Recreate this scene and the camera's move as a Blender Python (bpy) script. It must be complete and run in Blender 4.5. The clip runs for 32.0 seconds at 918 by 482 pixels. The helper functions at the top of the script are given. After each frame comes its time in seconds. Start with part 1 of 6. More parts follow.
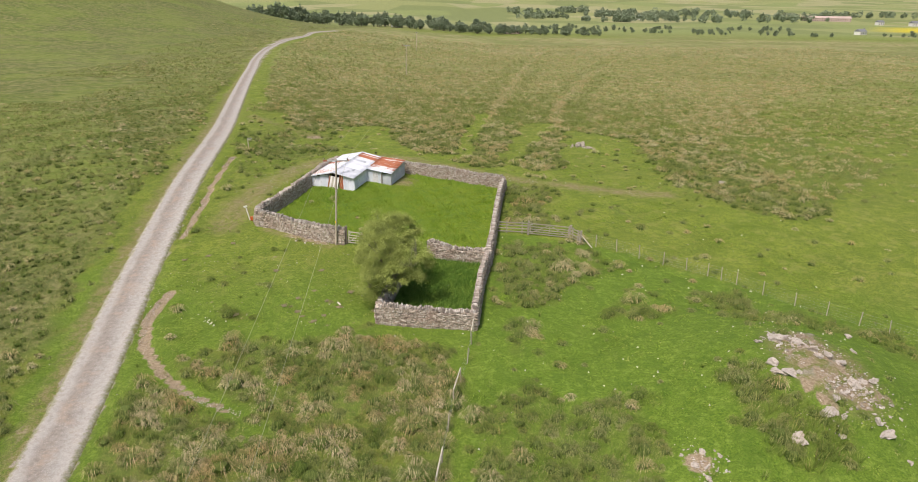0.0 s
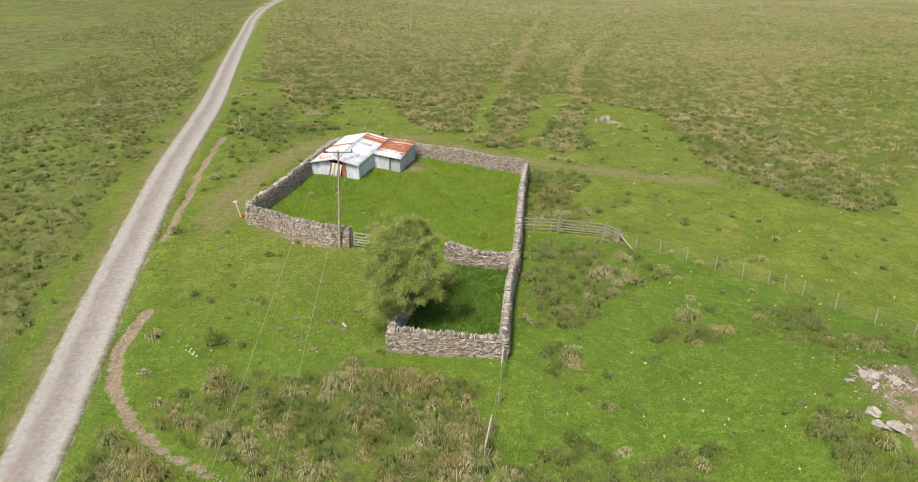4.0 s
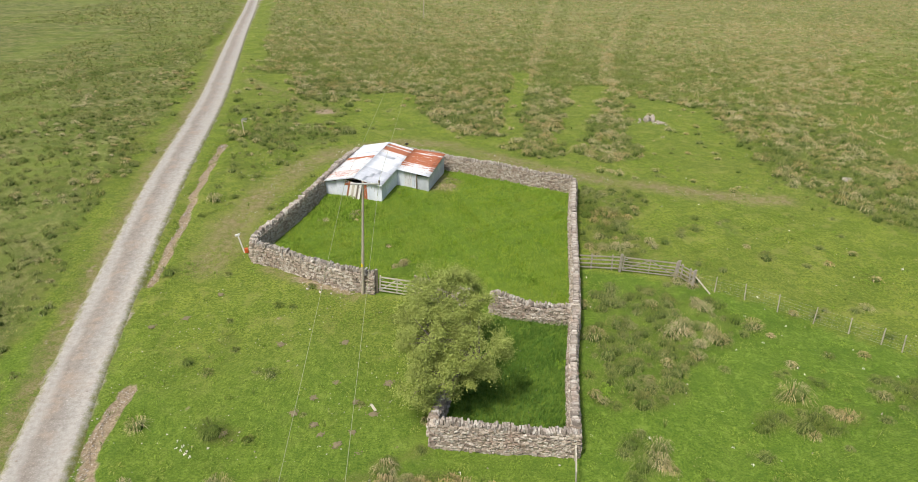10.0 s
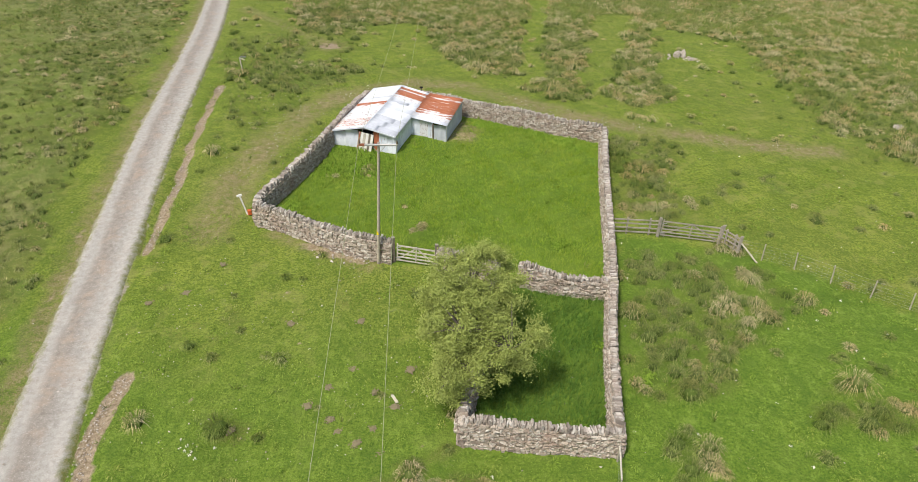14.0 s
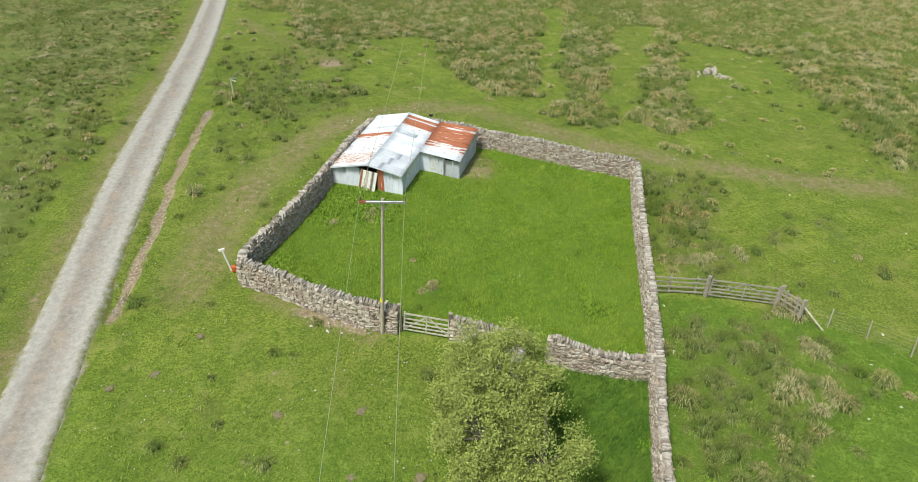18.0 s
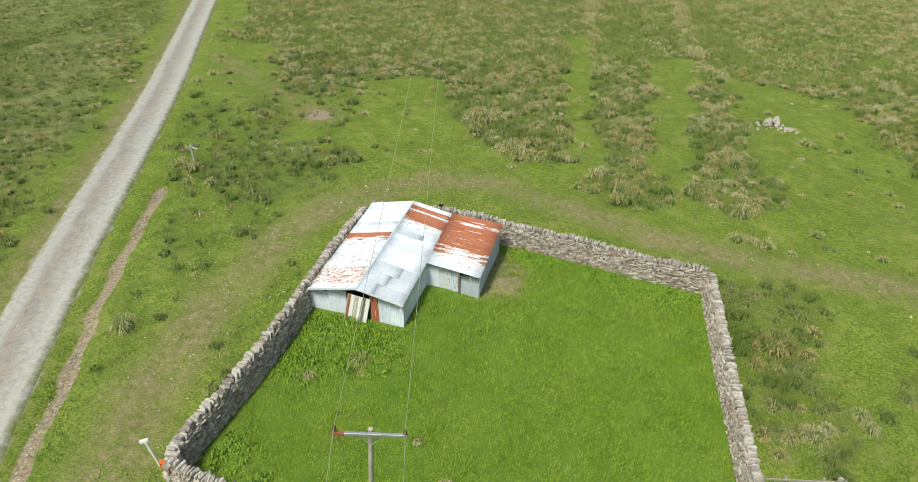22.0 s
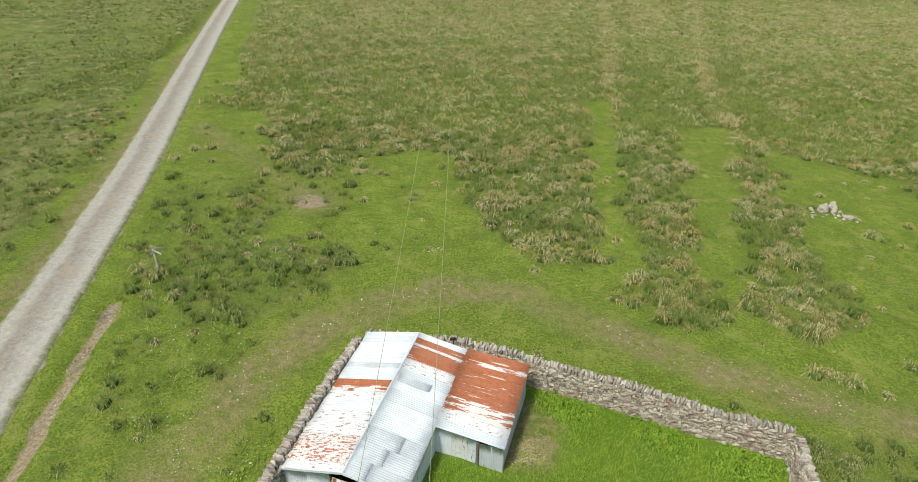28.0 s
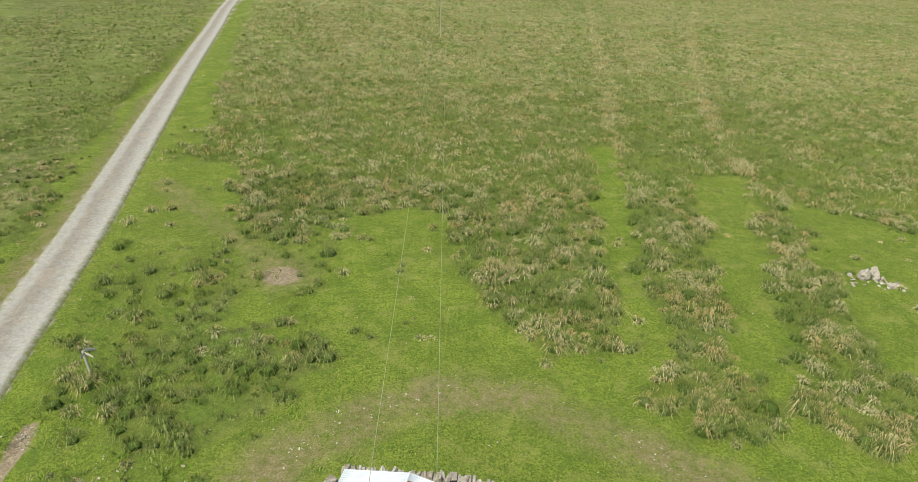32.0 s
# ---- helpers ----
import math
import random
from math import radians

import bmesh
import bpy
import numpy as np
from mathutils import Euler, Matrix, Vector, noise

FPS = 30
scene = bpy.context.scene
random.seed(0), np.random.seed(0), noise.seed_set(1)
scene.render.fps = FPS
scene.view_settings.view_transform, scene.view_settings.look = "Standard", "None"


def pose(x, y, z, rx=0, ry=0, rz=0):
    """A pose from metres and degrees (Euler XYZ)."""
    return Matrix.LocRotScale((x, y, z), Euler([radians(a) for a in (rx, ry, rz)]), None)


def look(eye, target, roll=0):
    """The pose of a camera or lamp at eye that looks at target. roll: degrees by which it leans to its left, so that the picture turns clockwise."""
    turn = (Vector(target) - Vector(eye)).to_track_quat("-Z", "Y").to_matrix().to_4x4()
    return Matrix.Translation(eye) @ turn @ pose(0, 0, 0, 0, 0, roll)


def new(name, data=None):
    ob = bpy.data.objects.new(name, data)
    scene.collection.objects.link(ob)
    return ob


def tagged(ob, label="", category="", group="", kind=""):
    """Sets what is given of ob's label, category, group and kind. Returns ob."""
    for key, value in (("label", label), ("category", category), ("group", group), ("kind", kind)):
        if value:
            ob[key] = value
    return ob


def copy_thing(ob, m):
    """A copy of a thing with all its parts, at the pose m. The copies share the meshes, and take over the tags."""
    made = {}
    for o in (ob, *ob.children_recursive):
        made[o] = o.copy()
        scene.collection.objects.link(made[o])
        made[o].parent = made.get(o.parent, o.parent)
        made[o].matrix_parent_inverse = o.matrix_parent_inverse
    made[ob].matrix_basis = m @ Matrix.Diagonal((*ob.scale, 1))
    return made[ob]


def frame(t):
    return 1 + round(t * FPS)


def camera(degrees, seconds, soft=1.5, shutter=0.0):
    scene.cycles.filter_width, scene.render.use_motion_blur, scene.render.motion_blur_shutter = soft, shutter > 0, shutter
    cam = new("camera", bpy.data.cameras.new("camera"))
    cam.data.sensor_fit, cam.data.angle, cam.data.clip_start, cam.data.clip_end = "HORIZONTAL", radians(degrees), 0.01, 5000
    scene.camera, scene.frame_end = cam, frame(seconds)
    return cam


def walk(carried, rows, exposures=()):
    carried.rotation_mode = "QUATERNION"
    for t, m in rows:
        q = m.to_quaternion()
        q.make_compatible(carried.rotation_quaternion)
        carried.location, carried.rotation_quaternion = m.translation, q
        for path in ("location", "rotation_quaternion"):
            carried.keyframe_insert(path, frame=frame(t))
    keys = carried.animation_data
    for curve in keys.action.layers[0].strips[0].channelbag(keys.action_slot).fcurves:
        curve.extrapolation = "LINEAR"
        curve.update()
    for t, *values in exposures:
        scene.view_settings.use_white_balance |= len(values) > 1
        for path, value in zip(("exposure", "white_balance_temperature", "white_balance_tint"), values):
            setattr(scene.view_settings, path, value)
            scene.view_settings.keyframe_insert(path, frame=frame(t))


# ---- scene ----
cam = camera(68.2, 32.0, soft=0.85)
PATH = [
    (0, (10.791, -56.552, 20.233), (10.794, -54.478, 19.502), 0.7),
    (0.5, (10.702, -55.631, 20.299), (10.703, -53.561, 19.554), 0.6),
    (1, (10.562, -54.659, 20.332), (10.564, -52.593, 19.576), 0.6),
    (1.5, (10.489, -53.623, 20.440), (10.487, -51.563, 19.669), 0.5),
    (2, (10.251, -52.537, 20.489), (10.251, -50.481, 19.703), 0.5),
    (2.5, (9.977, -51.524, 20.530), (9.978, -49.474, 19.733), 0.6),
    (3, (9.811, -50.369, 20.585), (9.809, -48.326, 19.769), 0.5),
    (3.5, (9.557, -49.251, 20.613), (9.555, -47.216, 19.777), 0.5),
    (5.5, (8.335, -44.427, 20.730), (8.330, -42.417, 19.834), 0.6),
    (6, (8.023, -43.517, 20.804), (8.020, -41.515, 19.891), 0.6),
    (6.5, (7.731, -42.797, 20.834), (7.730, -40.797, 19.917), 0.7),
    (7, (7.556, -42.424, 20.942), (7.555, -40.425, 20.022), 0.7),
    (8, (7.002, -41.669, 21.281), (6.987, -39.669, 20.364), 0.5),
    (8.5, (6.810, -40.976, 21.303), (6.799, -38.975, 20.387), 0.6),
    (9, (6.678, -40.101, 21.335), (6.667, -38.101, 20.418), 0.6),
    (9.5, (6.512, -39.139, 21.303), (6.502, -37.137, 20.391), 0.6),
    (10, (6.400, -38.147, 21.353), (6.387, -36.150, 20.427), 0.7),
    (10.5, (6.236, -37.205, 21.423), (6.223, -35.231, 20.452), 0.7),
    (11, (5.972, -36.383, 21.481), (5.963, -34.429, 20.470), 0.8),
    (11.5, (5.833, -35.653, 21.607), (5.821, -33.716, 20.563), 0.7),
    (12, (5.572, -35.037, 21.635), (5.564, -33.118, 20.562), 0.9),
    (12.5, (5.458, -34.506, 21.605), (5.451, -32.601, 20.504), 0.9),
    (13, (5.465, -34.022, 21.657), (5.449, -32.134, 20.528), 0.6),
    (13.5, (5.240, -33.678, 21.687), (5.226, -31.797, 20.546), 0.8),
    (15.5, (4.695, -32.381, 21.583), (4.675, -30.499, 20.445), 0.9),
    (16, (4.542, -31.822, 21.527), (4.524, -29.939, 20.389), 0.9),
    (16.5, (4.498, -31.007, 21.524), (4.476, -29.125, 20.384), 0.9),
    (17, (4.435, -29.799, 21.449), (4.409, -27.916, 20.310), 0.9),
    (17.5, (4.332, -28.377, 21.512), (4.303, -26.496, 20.372), 0.9),
    (18, (4.254, -26.725, 21.539), (4.222, -24.844, 20.397), 0.8),
    (18.5, (4.056, -25.026, 21.533), (4.027, -23.144, 20.393), 0.9),
    (19, (3.810, -23.197, 21.600), (3.786, -21.318, 20.457), 0.9),
    (19.5, (3.685, -21.396, 21.663), (3.661, -19.517, 20.518), 0.9),
    (20, (3.554, -19.588, 21.665), (3.528, -17.708, 20.521), 0.9),
    (20.5, (3.281, -17.758, 21.644), (3.257, -15.877, 20.502), 1),
    (21, (3.296, -16.116, 21.877), (3.260, -14.240, 20.728), 0.9),
    (21.5, (3.251, -14.741, 21.975), (3.210, -12.866, 20.824), 0.7),
    (22, (3.092, -13.663, 21.901), (3.050, -11.784, 20.757), 0.9),
    (22.5, (3.005, -12.799, 21.888), (2.960, -10.919, 20.746), 0.7),
    (23, (2.805, -12.133, 21.861), (2.763, -10.249, 20.726), 0.9),
    (23.5, (2.812, -11.572, 21.865), (2.767, -9.686, 20.734), 0.9),
    (24, (2.707, -10.999, 21.974), (2.662, -9.111, 20.844), 0.9),
    (24.5, (2.529, -10.458, 22.079), (2.489, -8.571, 20.948), 1.2),
    (26.5, (2.340, -7.492, 22.073), (2.292, -5.600, 20.952), 1.1),
    (27, (2.240, -6.710, 22.090), (2.190, -4.791, 21.017), 1.1),
    (27.5, (2.200, -5.889, 22.037), (2.148, -3.950, 21.000), 1.1),
    (28, (2.222, -5.081, 22.027), (2.165, -3.139, 20.996), 1),
    (28.5, (2.176, -4.308, 22.013), (2.116, -2.365, 20.983), 1),
    (29, (2.032, -3.389, 21.996), (1.972, -1.445, 20.967), 1.1),
    (29.5, (1.916, -2.541, 21.985), (1.857, -0.592, 20.966), 1.1),
    (30, (1.727, -1.613, 21.888), (1.669, 0.341, 20.878), 1.2),
    (30.5, (1.747, -0.783, 21.931), (1.683, 1.174, 20.927), 1.2),
    (31, (1.603, 0.095, 21.919), (1.554, 2.056, 20.922), 1.2),
    (31.5, (1.521, 1.023, 21.889), (1.495, 2.991, 20.905), 1.2),
    (32, (1.509, 1.900, 21.892), (1.491, 3.882, 20.937), 1.1),
]
walk(cam, [(t, look(e, g, r)) for t, e, g, r in PATH], [(0, 0.42, 6800, 16), (6, 0.47, 6750, 10), (13, 0.47, 6650, 10), (17, 0.46, 6550, 5), (19, 0.45, 6500, -1), (24, 0.45, 6550, 0), (28, 0.36, 6700, 0), (32, 0.46, 6750, 0)])

# ---- light ----
world = bpy.data.worlds.new("sky")
scene.world = world
world.use_nodes = True
wn = world.node_tree
sky = wn.nodes.new("ShaderNodeTexSky")
sky.sky_type = "NISHITA"
sky.sun_disc = False
sky.sun_elevation = radians(59)
sky.sun_rotation = radians(217)
sky.air_density, sky.dust_density, sky.ozone_density = 1.0, 4.0, 1.0
wn.nodes["Background"].inputs["Strength"].default_value = 0.09
wn.links.new(sky.outputs[0], wn.nodes["Background"].inputs["Color"])

sun = new("sun", bpy.data.lights.new("sun", "SUN"))
sun.data.energy = 2.5
sun.data.angle = radians(9)
sun.data.color = (1.0, 0.95, 0.87)
sun.matrix_world = look((-15, -20, 42), (0, 0, 0))


# ---- small helpers ----
def part(name, bm, material, parent, label=""):
    me = bpy.data.meshes.new(name)
    bm.to_mesh(me)
    bm.free()
    if material:
        me.materials.append(material)
    ob = new(name, me)
    if parent:
        ob.parent = parent
    if label:
        ob["label"] = label
    return ob


def thing(name, place, label, category, group="", kind="", rz=0):
    ob = new(name)
    ob.empty_display_size = 0.3
    ob.matrix_world = pose(*place, 0, 0, rz)
    return tagged(ob, label, category, group, kind)


def box(bm, size, place=(0, 0, 0), turn=(0, 0, 0), bevel=0.0):
    m = pose(*place, *turn) @ Matrix.Diagonal((*size, 1))
    made = bmesh.ops.create_cube(bm, size=1, matrix=m)
    if bevel:
        edges = list({e for v in made["verts"] for e in v.link_edges})
        bmesh.ops.bevel(bm, geom=edges, offset=bevel, segments=1, affect="EDGES")
    return bm


def new_box(size, place=(0, 0, 0), turn=(0, 0, 0), bevel=0.0):
    return box(bmesh.new(), size, place, turn, bevel)


def rod(bm, a, b, ra, rb=None, sides=8):
    a, b = Vector(a), Vector(b)
    rb = ra if rb is None else rb
    m = Matrix.Translation((a + b) / 2) @ (b - a).to_track_quat("Z", "Y").to_matrix().to_4x4()
    bmesh.ops.create_cone(bm, cap_ends=True, segments=sides, radius1=ra, radius2=rb, depth=(b - a).length, matrix=m)
    return bm


def mesh_from(name, verts, faces, material, smooth=False):
    me = bpy.data.meshes.new(name)
    verts = np.asarray(verts, dtype=np.float32)
    faces = np.asarray(faces, dtype=np.int32)
    n, k = faces.shape
    me.vertices.add(len(verts))
    me.vertices.foreach_set("co", verts.ravel())
    me.loops.add(n * k)
    me.loops.foreach_set("vertex_index", faces.ravel())
    me.polygons.add(n)
    me.polygons.foreach_set("loop_start", np.arange(0, n * k, k, dtype=np.int32))
    me.polygons.foreach_set("loop_total", np.full(n, k, dtype=np.int32))
    me.polygons.foreach_set("use_smooth", np.full(n, smooth, dtype=bool))
    me.update(calc_edges=True)
    me.materials.append(material)
    return me


def add_field(me, name, values):
    me.attributes.new(name, "FLOAT", "POINT").data.foreach_set("value", np.asarray(values, dtype=np.float32))


# ---- the lie of the land ----
def soft(v, w):
    return w * np.logaddexp(0, v / w)


def between(v, a, b, w):
    return a + soft(v - a, w) - soft(v - b, w)


def bell(x, y, cx, cy, sx, sy):
    return np.exp(-((x - cx) / sx) ** 2 - ((y - cy) / sy) ** 2)


def land(x, y):
    x, y = np.asarray(x, dtype=float), np.asarray(y, dtype=float)
    z = 0.12 * between(y, -24, 15.5, 3.3) - 0.05 * between(x, -44, 35, 4.4)
    z = z + 3.5 * bell(x, y, 32, -20, 8.8, 10) + 0.28 * bell(x, y, 0.5, 16, 6, 5.5) + 0.2 * bell(x, y, -0.5, 12, 4.5, 3)
    z = z - 0.02 * (between(y, 77, 363, 22) - 77) - 0.008 * (between(y, 363, 990, 44) - 363)
    z = z + 66 * bell(x, y, -286, 363, 132, 187) + 44 * bell(x, y, -110, 2090, 1650, 550)
    far = np.clip((np.hypot(x, y) - 2300) / 2000, 0, 1)
    z = z + far * far * (3 - 2 * far) * (95 + 45 * np.sin(x / 700 + 0.6) + 25 * np.sin(x / 260 + y / 900))
    return z - 0.055


def gz(x, y):
    return float(land(x, y))


def ripple(x, y, size, seed=0.0):
    """Smooth uneven field from -1 to 1, about size metres from hump to hump."""
    k = 2 * np.pi / size
    a = np.sin(k * (0.83 * x + 0.47 * y) + seed) + np.sin(k * (-0.61 * x + 0.93 * y) * 1.31 + 2.1 * seed + 1)
    b = np.sin(k * (1.7 * x - 0.3 * y) + 3.3 * seed + 2) * np.sin(k * (0.4 * x + 1.9 * y) + seed)
    c = np.sin(k * (2.9 * x + 1.3 * y) + 0.7 * seed) + np.sin(k * (-1.9 * x + 3.1 * y) + 1.9 * seed)
    return (a + b + 0.5 * c) / 3.2


def near_line(x, y, pts):
    """Distance from points to a broken line."""
    best = np.full(np.shape(x), 1e9)
    for (ax, ay), (bx, by) in zip(pts, pts[1:]):
        dx, dy = bx - ax, by - ay
        t = np.clip(((x - ax) * dx + (y - ay) * dy) / (dx * dx + dy * dy), 0, 1)
        best = np.minimum(best, np.hypot(x - ax - t * dx, y - ay - t * dy))
    return best


def inside(x, y, pts):
    hit = np.zeros(np.shape(x), dtype=bool)
    for (ax, ay), (bx, by) in zip(pts, pts[1:] + pts[:1]):
        if ay != by:
            hit ^= ((ay > y) != (by > y)) & (x < (bx - ax) * (y - ay) / (by - ay) + ax)
    return hit


def fade(d, a, b):
    """1 below a, 0 above b."""
    t = np.clip((b - d) / (b - a), 0, 1)
    return t * t * (3 - 2 * t)


def carve(x, y):
    return 0.13 * fade(near_line(x, y, ROAD), 1.7, 2.7)


ROAD = [(24, -190), (11.5, -130), (3.3, -92), (-3.2, -62), (-7.4, -42), (-10.2, -28), (-12.4, -17), (-14.0, -9), (-15.6, 0), (-17.15, 9), (-18.85, 19), (-20.95, 30), (-23.5, 42), (-26.4, 54),
        (-31.3, 74), (-36.2, 94), (-43.6, 125), (-51.4, 157), (-60, 200), (-66, 247), (-67, 294), (-71, 340), (-68, 395)]
FOLD = [(-7.7, 2.9), (0.9, 0.1), (7.0, -1.0), (13.3, -1.9), (14.4, 6.3), (15.7, 16.4), (8.9, 18.5), (4.8, 19.7), (-2.6, 20.5), (-5.4, 10.4)]
PEN = [(7.0, -1.0), (13.3, -1.9), (12.65, -6.4), (11.95, -12.1), (5.0, -12.0), (5.6, -9.5)]
TRACK = [(-10.6, 6.5), (-9.6, 12), (-8.1, 17.4), (-6.5, 21.2), (-4.7, 23.7), (-2, 26), (1.2, 27.6), (5.1, 27), (9.6, 24.2), (13.6, 22), (18.4, 19.9), (22.2, 18.8), (34, 17)]
RUT_NORTH = [(-16.3, 23.6), (-15.0, 13.0), (-14.0, 5.9), (-13.5, -0.1)]
RUT_SOUTH = [(-10.9, -9.6), (-11.1, -13.4), (-9.9, -16.5), (-7.6, -19.5), (-5.0, -21.3), (-1.8, -22.7)]
RUSHES = [
    [(-6.5, 46.5), (-11, 41), (-15.5, 47), (-22, 68), (-30, 150), (60, 150), (18, 96), (14.5, 66), (10.5, 43.5), (11, 38), (9.5, 34), (10.5, 32), (6.5, 31), (4.5, 32), (2.5, 35.5), (1, 41.5), (0.5, 48), (-2.5, 49.5)],
    [(15.5, 55.5), (23.5, 61.5), (18.5, 41.5), (15.5, 30.5), (17, 28), (15.5, 26), (12.5, 25.5), (10.5, 27.5), (13.5, 34.5), (12.5, 40)],
    [(28, 57), (27.3, 49), (24.4, 35.5), (25, 32), (23.6, 26.5), (20, 24.6), (17.6, 27), (19, 32), (20.8, 41), (24, 53)],
    [(-13.5, 25.5), (-14, 33.5), (-12, 36.5), (-10.5, 31.5), (-5.5, 31), (-5, 28), (-8, 25.5), (-9.5, 22), (-11.5, 21.5)],
    [(14, 66), (60, 150), (150, 125), (115, 75), (80, 42), (55, 19), (48, 10), (41, 12.5), (36, 24), (38, 50), (27, 57)],
    [(16.5, 18.5), (21.5, 17), (20, 9.5), (22, 8), (19.5, 6), (15.3, 5.5)],
    [(14.5, 1), (20, 3), (23.5, 0.5), (22.5, -3), (16.5, -9.5), (13.5, -8.5)],
    [(-1, -16.5), (3, -13.5), (7.5, -13.8), (10.5, -15), (10.6, -21.5), (9.5, -30), (-0.5, -30), (0.5, -22)],
    [(-9.5, -22.5), (-8, -20.5), (-1, -24.5), (0, -26), (-2.5, -32), (-7, -32)],
    [(26.3, -20.3), (28.2, -19.1), (29.3, -20.3), (29.2, -21.7), (30.5, -22.1), (30.7, -24.5), (33.2, -26.1), (32.8, -27), (29.5, -27.2), (27.3, -26.1), (26.9, -22.2)],
    [(-9, -20.4), (-4.5, -15.2), (0, -14.8), (1.5, -20), (-1, -24.5), (-6, -22.5)],
    [(-11.6, -10), (-12.2, -18), (-9.5, -23), (-8.6, -19.8), (-10.8, -16), (-11.6, -12)],
    [(-19.5, 36), (-13.5, 40.5), (-10.5, 33.5), (-13.5, 25), (-16.6, 27)],
    [(11.8, -21.5), (15.5, -19), (23, -21), (22, -30), (12, -30)],
    [(30.1, -6.5), (33, -4.5), (33.5, -9.7), (38.6, -11.2), (42, -10.6), (46, -13), (43, -15), (40.5, -13.5), (35.8, -12.5), (31, -12.9), (29.9, -8.2)],
]
CLUMPS = [(23.8, -10.2, 1.6), (26.1, -9.3, 1.0), (31.4, -8.2, 1.5), (15.3, -12.4, 1.0), (15.1, -14.4, 0.8), (24.4, -8.4, 1.5), (-6.6, -5.9, 0.7), (-5.6, -12.4, 0.6), (27.7, 11.2, 0.8), (19.6, 21.6, 1.0), (-5, -16.8, 0.9)]
DEAD_CLUMPS = [(19.8, -2.2, 0.7), (21.05, -2.6, 0.8), (21.3, 0.6, 0.9), (22.0, -2.3, 0.7), (20.7, -4.8, 0.6), (16.6, 6.9, 1.0), (18.3, 7.2, 0.8), (21.9, 3.5, 0.8), (20.6, 8.0, 0.7), (16.0, -12.2, 0.7), (26.6, -9.9, 0.7), (22.8, 9.8, 0.6), (14.9, -12.2, 0.6), (29.5, -8.0, 0.7)]
FOLD_CLUMPS = [(2.1, 3.0, 0.8), (1.0, 5.9, 0.5), (-1.8, 9.1, 0.55), (-4.2, 8.2, 0.6)]
DRAIN_A = [(40, 236), (25, 129), (20, 92), (17.4, 75.5), (15.5, 62)]
DRAIN_B = [(76, 240), (51, 159), (35, 102), (29, 74), (27, 58)]
DITCH = [(-48, 12), (-46, 22), (-44, 32.6), (-41.9, 44.2), (-38.5, 59.5), (-35.4, 76), (-38, 92), (-42.5, 110.7), (-55, 165), (-62.5, 200)]
LEFT_GREENS = [[(-40, 9.5), (-32, 13), (-27, 17)], [(-41, 49), (-36, 53), (-31, 56)], [(-33.5, 32), (-31.5, 37)], [(-50, 30), (-47, 40)]]
GREEN_EAST = [(72, 32), (66, 45), (69, 58), (68, 76), (86, 106), (110, 135), (190, 215), (260, 215), (140, 20)]
TAN_BAND = [(47, 45), (50, 70), (57, 92), (97, 272), (127, 279), (111, 136), (62, 57)]
LUSH_EAST = [(11.0, -42), (12.2, -12.4), (13.6, -2), (14.5, 4.3), (22, 3), (25.3, 1.6), (28.9, -0.7), (34.1, -4.2), (41.2, -10.2), (52, -16), (62, -42)]
STRAW_PATCH = [(3.8, 15.1), (5.2, 15.5), (4.6, 16.6), (4.4, 17.8)]
LANES = [
    [(22, 61), (27.5, 62), (20, 35), (16.5, 32.5)],
    [(14, 68), (17, 68), (12.5, 44), (10.8, 43)],
]


